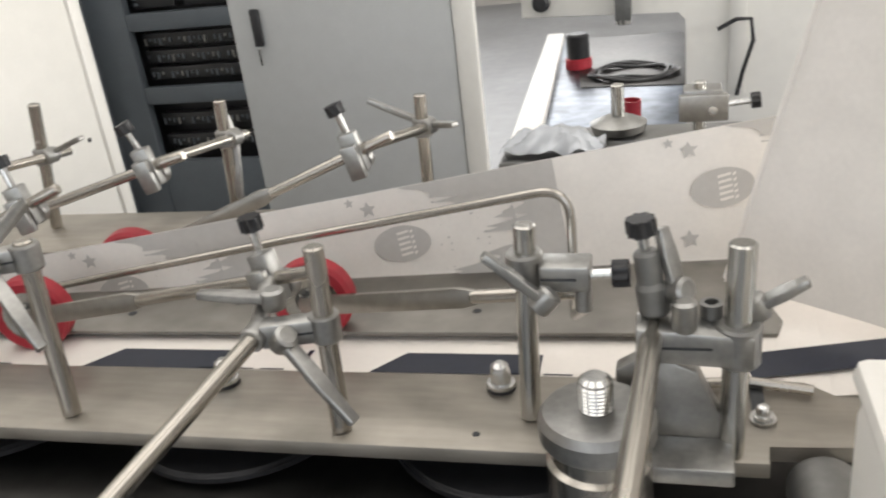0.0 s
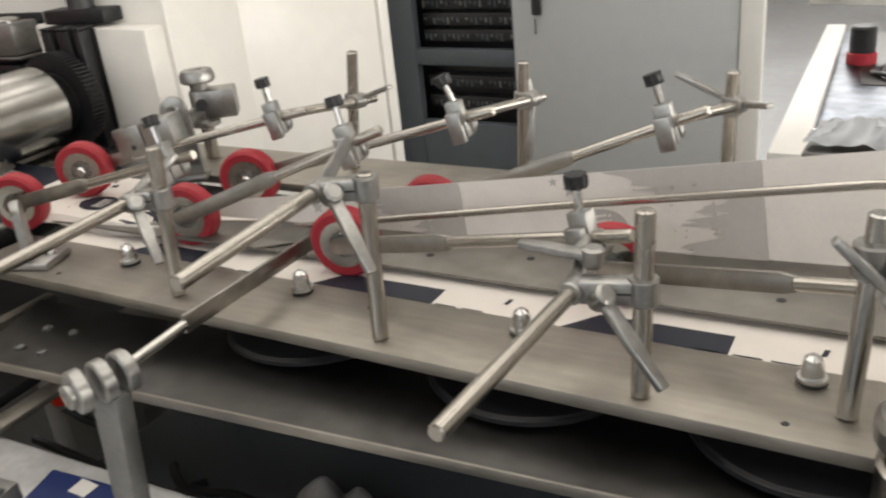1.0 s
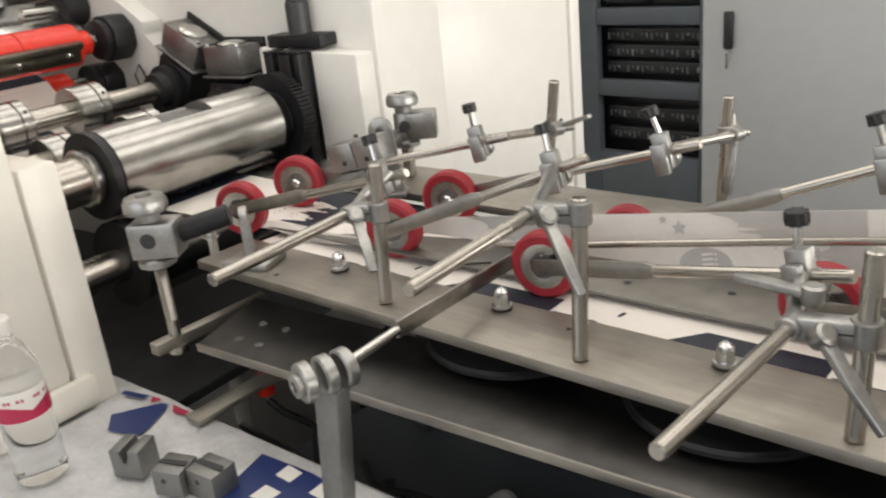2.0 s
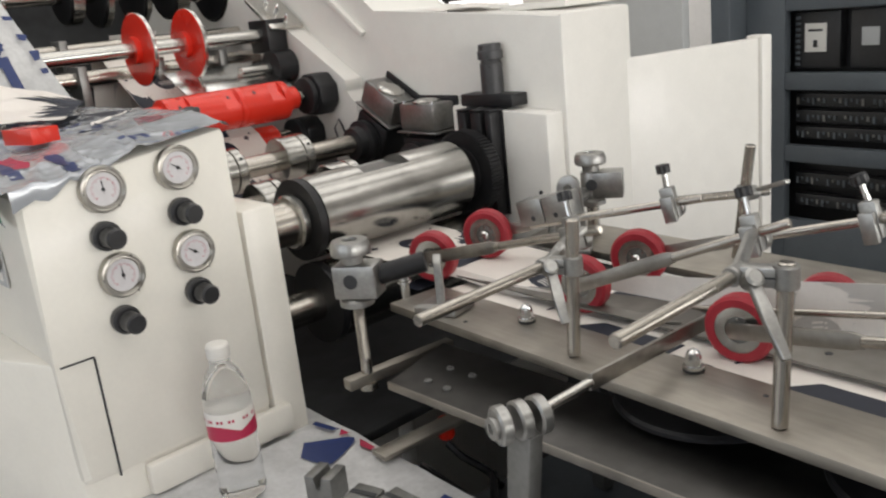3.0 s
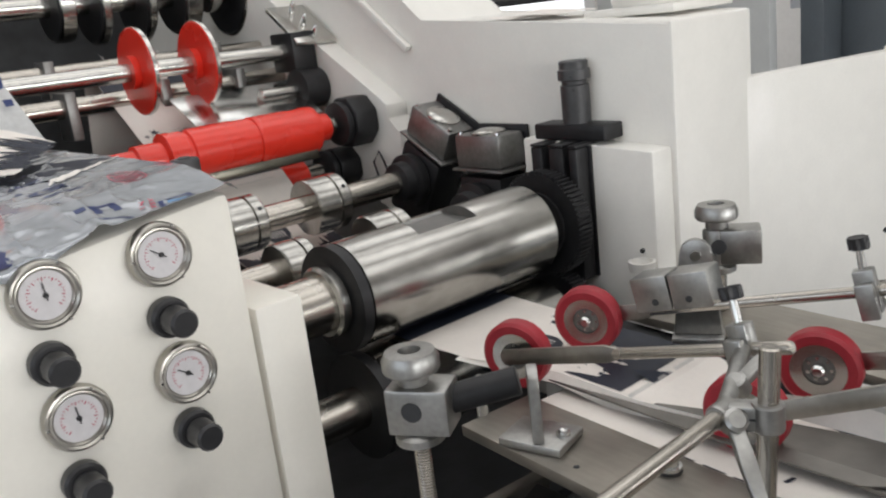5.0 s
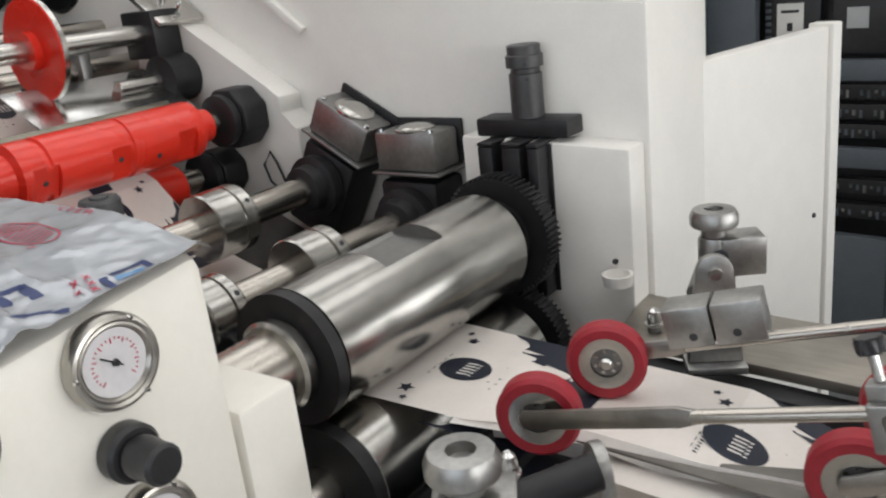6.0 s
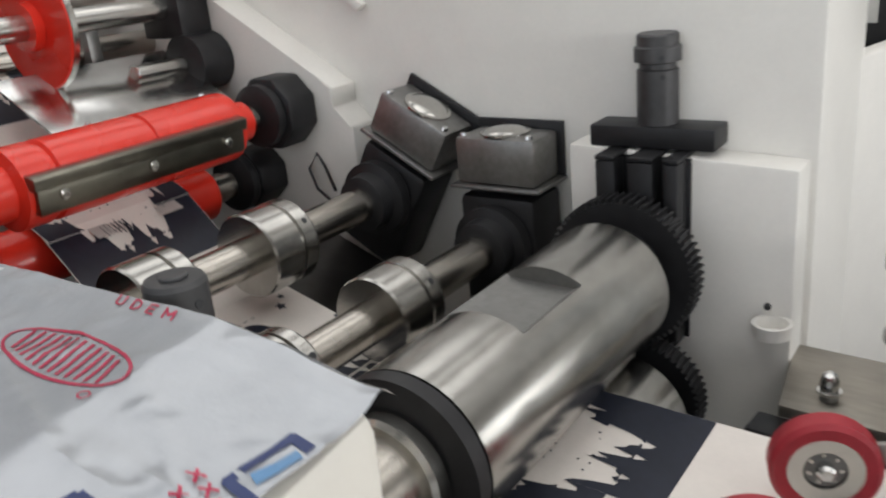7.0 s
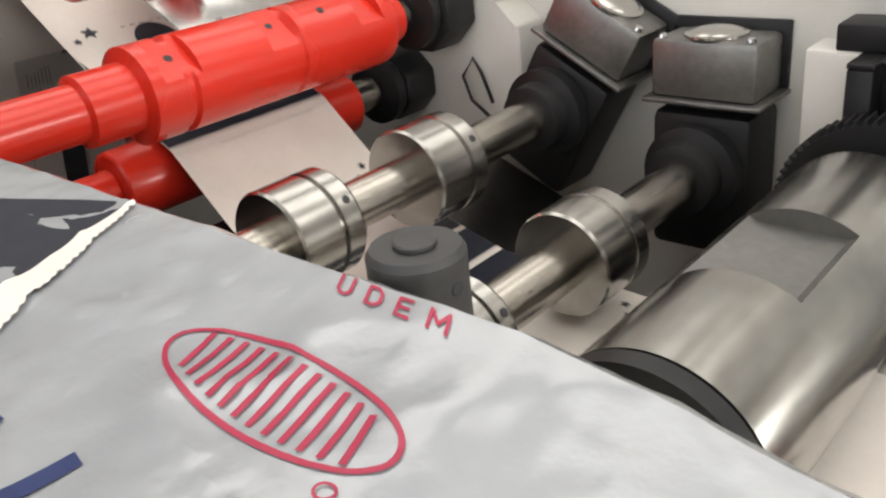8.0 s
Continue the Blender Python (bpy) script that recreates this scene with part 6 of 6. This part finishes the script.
def splash(x0, x1, seed, y0=-1.0, y1=1.0):
    """Navy splash between x0 and x1 of a bag: solid at the bag's end, torn into tongues towards its middle."""
    rnd = random.Random(7)
    rows = 44
    b = bmesh.new()
    w = 0.105
    edge = []
    for j in range(rows + 1):
        c = j / rows
        mid = 0.070 - 0.112 * abs(2 * c - 1) ** 2.0
        tongue = 0.034 * (rnd.random() ** 2) * (1 if rnd.random() < 0.6 else -0.9)
        edge.append(mid + tongue + 0.012 * math.sin(c * 21))
    for j in range(rows):
        ya, yb = -w + 2 * w * j / rows, -w + 2 * w * (j + 1) / rows
        xa, xb = edge[j], edge[j + 1]
        ea, eb = max(xa, x0), max(xb, x0)
        if ea >= x1 and eb >= x1 or not y0 <= (ya + yb) / 2 <= y1:
            continue
        ea, eb = min(ea, x1), min(eb, x1)
        b.faces.new([b.verts.new(p) for p in ((ea, ya, 0), (x1, ya, 0), (x1, yb, 0), (eb, yb, 0))])
    if x0 < 0.06:
        for _ in range(14):
            x, y = rnd.uniform(max(0.0, x0), x1), rnd.uniform(-0.09, 0.09)
            r, turn = rnd.uniform(0.001, 0.0035), rnd.random()
            if y0 <= y <= y1:
                star(b, x, y, r, 0, turn)
    return b


def oval_print(ink, light, parent, half):
    """The dark oval with its rows of plain light bars."""
    b = bmesh.new()
    b.faces.new([b.verts.new((0.033 * math.cos(a), half * math.sin(a), 0)) for a in (2 * math.pi * k / 40 for k in range(40))])
    o = link_mesh("oval_print", b, ink, parent, "", False)
    b = bmesh.new()
    for k in range(5):
        y = -0.015 + k * 0.0065
        for x0, x1 in ((-0.004, 0.010), (0.0115, 0.015)):
            b.faces.new([b.verts.new(p) for p in ((x0, y, 0.0004), (x1, y + 0.002, 0.0004), (x1, y + 0.0046, 0.0004), (x0, y + 0.0032, 0.0004))])
    l = link_mesh("bar_lettering", b, light, o, "", False)
    return o


MOVES = []


def build_web():
    web = thing("paper_web", "white printed paper web running flat through the machine", "paper web", M6)
    v0, v1 = -0.100, 0.112
    knots = WEB
    b = bmesh.new()
    near_edge = lambda u: v0 if u < 0.10 or u > 1.0 else -0.034 if u > 0.4 else -0.046 if u > 0.2 else -0.088
    rows = [(b.verts.new((u, near_edge(u), z - 0.0006)), b.verts.new((u, v1, z - 0.0006))) for u, z in knots]
    for p, q in zip(rows, rows[1:]):
        b.faces.new((p[0], q[0], q[1], p[1]))
    link_mesh("paper", b, PAPER, web, "", False)
    b = bmesh.new()
    rows = [[b.verts.new((u, near_edge(u) - d, z)) for d, z in ((0.0, top), (0.004, (top + low) / 2), (0.010, low))] for u, top, low in ((0.105, 0.9485, 0.946), (0.24, 0.9418, 0.931), (0.36, 0.9360, 0.915), (0.46, 0.9345, 0.905))]
    for p, q in zip(rows, rows[1:]):
        for j in range(2):
            b.faces.new((p[j], q[j], q[j + 1], p[j + 1]))
    part("folded_edge", b, PAPERB, web)
    # prints: position of a bag's end edge at zero seconds
    end0 = 0.0135 + SPEED * 6.5
    k0 = math.floor((end0 + 1.1) / LEN)
    proto = {}
    for k in range(-k0 - 5, 5):
        for kind, x, fn in (("splash", 0.0, lambda: splash(-0.040, 0.040, 1, -0.05)), ("splash", 0.060, lambda: splash(0.0385, 0.0815, 1, -0.05)), ("splash", 0.100, lambda: splash(0.080, 0.128, 1, -0.05)),
                            ("side", 0.0, lambda: splash(-0.040, 0.040, 1, -1, -0.05)), ("side", 0.060, lambda: splash(0.0385, 0.0815, 1, -1, -0.05)), ("side", 0.100, lambda: splash(0.080, 0.128, 1, -1, -0.05)),
                            ("oval", -0.040, None), ("star", -0.077, (-0.068, 0.011)), ("star", -0.067, (-0.088, 0.006)), ("star", -0.071, (0.066, 0.009)), ("star", -0.085, (0.082, 0.006)), ("text", -0.075, None)):
            key = (kind, x)
            if key not in proto:
                if kind == "oval":
                    ob = oval_print(NAVY, INKW, web, 0.027)
                elif kind == "star":
                    b = bmesh.new()
                    star(b, 0, fn[0], fn[1])
                    ob = link_mesh("star_print", b, NAVY, web, "", False)
                elif kind == "text":
                    b = bmesh.new()
                    for i in range(5):
                        b.faces.new([b.verts.new(p) for p in ((-0.0005, -0.03 + i * 0.012, 0), (0.0005, -0.03 + i * 0.012, 0), (0.0005, -0.023 + i * 0.012, 0), (-0.0005, -0.023 + i * 0.012, 0))])
                    ob = link_mesh("small_print", b, NAVY, web, "", False)
                else:
                    b = fn()
                    bmesh.ops.translate(b, verts=b.verts[:], vec=(-x, 0, 0.0003 if x == 0.06 else 0))
                    ob = link_mesh("splash_print", b, NAVY, web, "navy splash print", False)
                    ob["kind"] = "stuff"
                proto[key] = ob
                use = ob
            else:
                use = copy_thing(proto[key], ID)
            MOVES.append((use, "fold" if kind == "side" or kind == "star" and fn[0] < -0.05 else "web", k, x, end0))
    # standing flap seen from its inner side; its prints run along the top edge
    flap = thing("paper_flap", "standing paper flap seen from its unprinted inner side", "paper web")
    b = bmesh.new()
    cols = []
    for i in range(31):
        x = -0.92 + 1.40 * i / 30
        top, low = flap_top(x), Vector((x, 0.814 + 0.125 * (x + 0.703), 0.9322))
        cols.append([b.verts.new(low.lerp(top, j / 6)) for j in range(7)])
    for p, q in zip(cols, cols[1:]):
        for j in range(6):
            b.faces.new((p[j], q[j], q[j + 1], p[j + 1]))
    part("sheet", b, PAPERB, flap)
    for k in range(-3, 13):
        for kind, x in (("splash", 0.0), ("splash", 0.06), ("splash", 0.10), ("oval", -0.04), ("star", -0.077), ("star", -0.067), ("star", -0.085)):
            key = ("flap", kind, x)
            if key not in proto:
                if kind == "oval":
                    ob = oval_print(PALE, PAPERB, flap, 0.022)
                elif kind == "star":
                    b = bmesh.new()
                    star(b, 0, *{-0.077: (-0.052, 0.011), -0.067: (0.047, 0.010), -0.085: (0.058, 0.006)}[x])
                    ob = link_mesh("star_print", b, PALE, flap, "", False)
                else:
                    b = splash(*{0.0: (-0.04, 0.04), 0.06: (0.0385, 0.0815), 0.10: (0.08, 0.128)}[x], 1)
                    bmesh.ops.translate(b, verts=b.verts[:], vec=(-x, 0, 0.0003 if x == 0.06 else 0))
                    bmesh.ops.scale(b, verts=b.verts[:], vec=(1.075, 0.625, 1))
                    ob = link_mesh("splash_print", b, PALE, flap, "pale print showing through", False)
                    ob["kind"] = "stuff"
                proto[key] = ob
                use = ob
            else:
                use = copy_thing(proto[key], ID)
            MOVES.append((use, "flap", k, x, None))
    # printed near edge of the web beside the plate
    strip = thing("paper_edge_strip", "white lower paper edge with black register bars", "paper web")
    b = bmesh.new()
    b.faces.new([b.verts.new(p) for p in ((-1.15, 0.640, STRIP_Z), (0.10, 0.672, STRIP_Z), (0.10, 0.80, STRIP_Z), (-1.15, 0.735, STRIP_Z))])
    rows = []
    for i in range(9):
        f = i / 8
        rows.append((b.verts.new((0.10 + 0.30 * f, 0.672 - 0.01 * f, STRIP_Z + 0.07 * f * f)), b.verts.new((0.10 + 0.30 * f, 0.80 + 0.10 * f, STRIP_Z + 0.085 * f))))
    for p, q in zip(rows, rows[1:]):
        b.faces.new((p[0], q[0], q[1], p[1]))
    link_mesh("paper", b, PAPER, strip, "", False)
    for k in range(-13, 5):
        for kind, x in (("bar", 0.0), ("tick", 0.16), ("text", 0.10)):
            key = ("strip", kind)
            if key not in proto:
                b = bmesh.new()
                if kind == "bar":
                    b.faces.new([b.verts.new(p) for p in ((-0.085, -0.020, 0), (0.080, -0.020, 0), (0.080, 0.016, 0), (-0.055, 0.016, 0))])
                elif kind == "text":
                    rnd = random.Random(3)
                    for i in range(7):
                        for j in range(3):
                            x0, y0, w = -0.05 + j * 0.034, -0.052 + i * 0.0055, rnd.uniform(0.016, 0.030)
                            b.faces.new([b.verts.new(p) for p in ((x0, y0, 0), (x0 + w, y0, 0), (x0 + w, y0 + 0.0022, 0), (x0, y0 + 0.0022, 0))])
                else:
                    b.faces.new([b.verts.new(p) for p in ((-0.003, 0.005, 0), (0.002, 0.005, 0), (0.004, 0.018, 0), (-0.001, 0.018, 0))])
                ob = link_mesh({"bar": "register_bar", "tick": "register_tick", "text": "small_print"}[kind], b, NAVY, strip, "", False)
                proto[key] = ob
                use = ob
            else:
                use = copy_thing(proto[key], ID)
            MOVES.append((use, "strip", k, x, None))
    # unfolded sheet coming down at the feed end
    s = thing("feed_sheet", "pale unfolded paper sheet coming down at the feed end", "paper web")
    lo, hi = Vector((0.111, 0.800, 1.023)), Vector((0.164, 0.800, 1.222))
    part("sheet", sheet(lambda a, c: lo.lerp(hi, c * 1.35 - 0.30 * (1 - c)) + Vector((0.42 * a, -0.34 * a + 0.02 * math.sin(math.pi * a), 0)), 12, 12), PAPERB, s)
    part("edge_fold", pipe([tuple(lo.lerp(hi, f)) for f in (-0.28, 0.2, 0.7, 1.34)], 0.0028, 8), PAPERB, s)


def under_web(x):
    """Where a print of the folded part lies, on the underside of the web, before and after the table."""
    pu, pz, sl = along(WEB, (-0.030, 0.9555), -0.030 - (x + 1.4))
    return M6 @ Matrix.Translation((pu, 0.02, pz - 0.004)) @ Matrix.Rotation(sl, 4, "Y")


def motions():
    steps = [i * 0.1 for i in range(81)]
    for ob, kind, k, x, extra in MOVES:
        rows = []
        for t in steps:
            if kind in ("web", "fold"):
                u = extra + k * LEN + (x - 0.128) - SPEED * t
                pu, pz, sl = along(WEB, (-0.030, 0.9555), -0.030 - u + min(0.042, max(0.0, -0.23 - u) * 0.14))
                down = 0.05 * min(1.0, max(0.0, (u - 0.06) / 0.14)) if kind == "fold" else 0.0
                rows.append((t, Matrix.Translation((pu, 0.006, pz - down)) @ Matrix.Rotation(sl, 4, "Y")))
            elif kind == "flap":
                px = -0.078 + k * FLAP_LEN + (x - 0.128) * 1.075 - FLAP_SPEED * t
                if px < -0.80:
                    q = under_web(px)
                elif px > 0.46:
                    q = under_web(px)
                else:
                    d = Vector((1, 0.125 + 0.0074, 0.124)).normalized()
                    up = (Vector((0, 0.06, 1)) - d * Vector((0, 0.06, 1)).dot(d)).normalized()
                    q = Matrix((d, up, d.cross(up))).transposed().to_4x4()
                    q.translation = flap_top(px) - up * 0.066 + d.cross(up) * 0.0012
                rows.append((t, q))
            else:
                px = 3.028 + k * LEN + x - SPEED * t
                if px < -0.95 or px > 0.30:
                    q = under_web(px)
                else:
                    f = max(0.0, (px - 0.1) / 0.3)
                    y = STRIP_Y + 0.028 * (px + 0.4)
                    wide, rise = 0.128 + 0.11 * f, 0.085 * f - 0.07 * f * f
                    g = (y - 0.672 + 0.01 * f) / wide
                    q = pose(px, y, STRIP_Z + 0.0006 + 0.07 * f * f + g * rise + 0.0035 * min(1, 8 * f), math.degrees(math.atan2(rise, wide)), -math.degrees(math.atan((0.14 * f * (1 - g) + (0.085 * g if f else 0)) / 0.3)), 1.6)
                rows.append((t, q))
        walk(ob, rows)
    for w, base in WHEELS:
        walk(w, [(t, base @ pose(0, 0, 0, 0, -math.degrees(SPEED * t / 0.043) % 360, 0)) for t in steps])
    cyl = bpy.data.objects["plate_cylinder"]
    home = M6 @ pose(RED_U, 0, RED_Z)
    walk(cyl, [(t, home @ Matrix.Rotation(radians(76 + 502 * (t - 7.0)), 4, "Y")) for t in steps])


build_hall()
build_side_frame()
build_control_box()
build_cover()
build_roller()
build_shafts()
build_red_cylinders()
build_press_unit()
build_table()
build_stations()
build_brackets()
build_under_table()
build_platform()
build_background()
build_web()
motions()
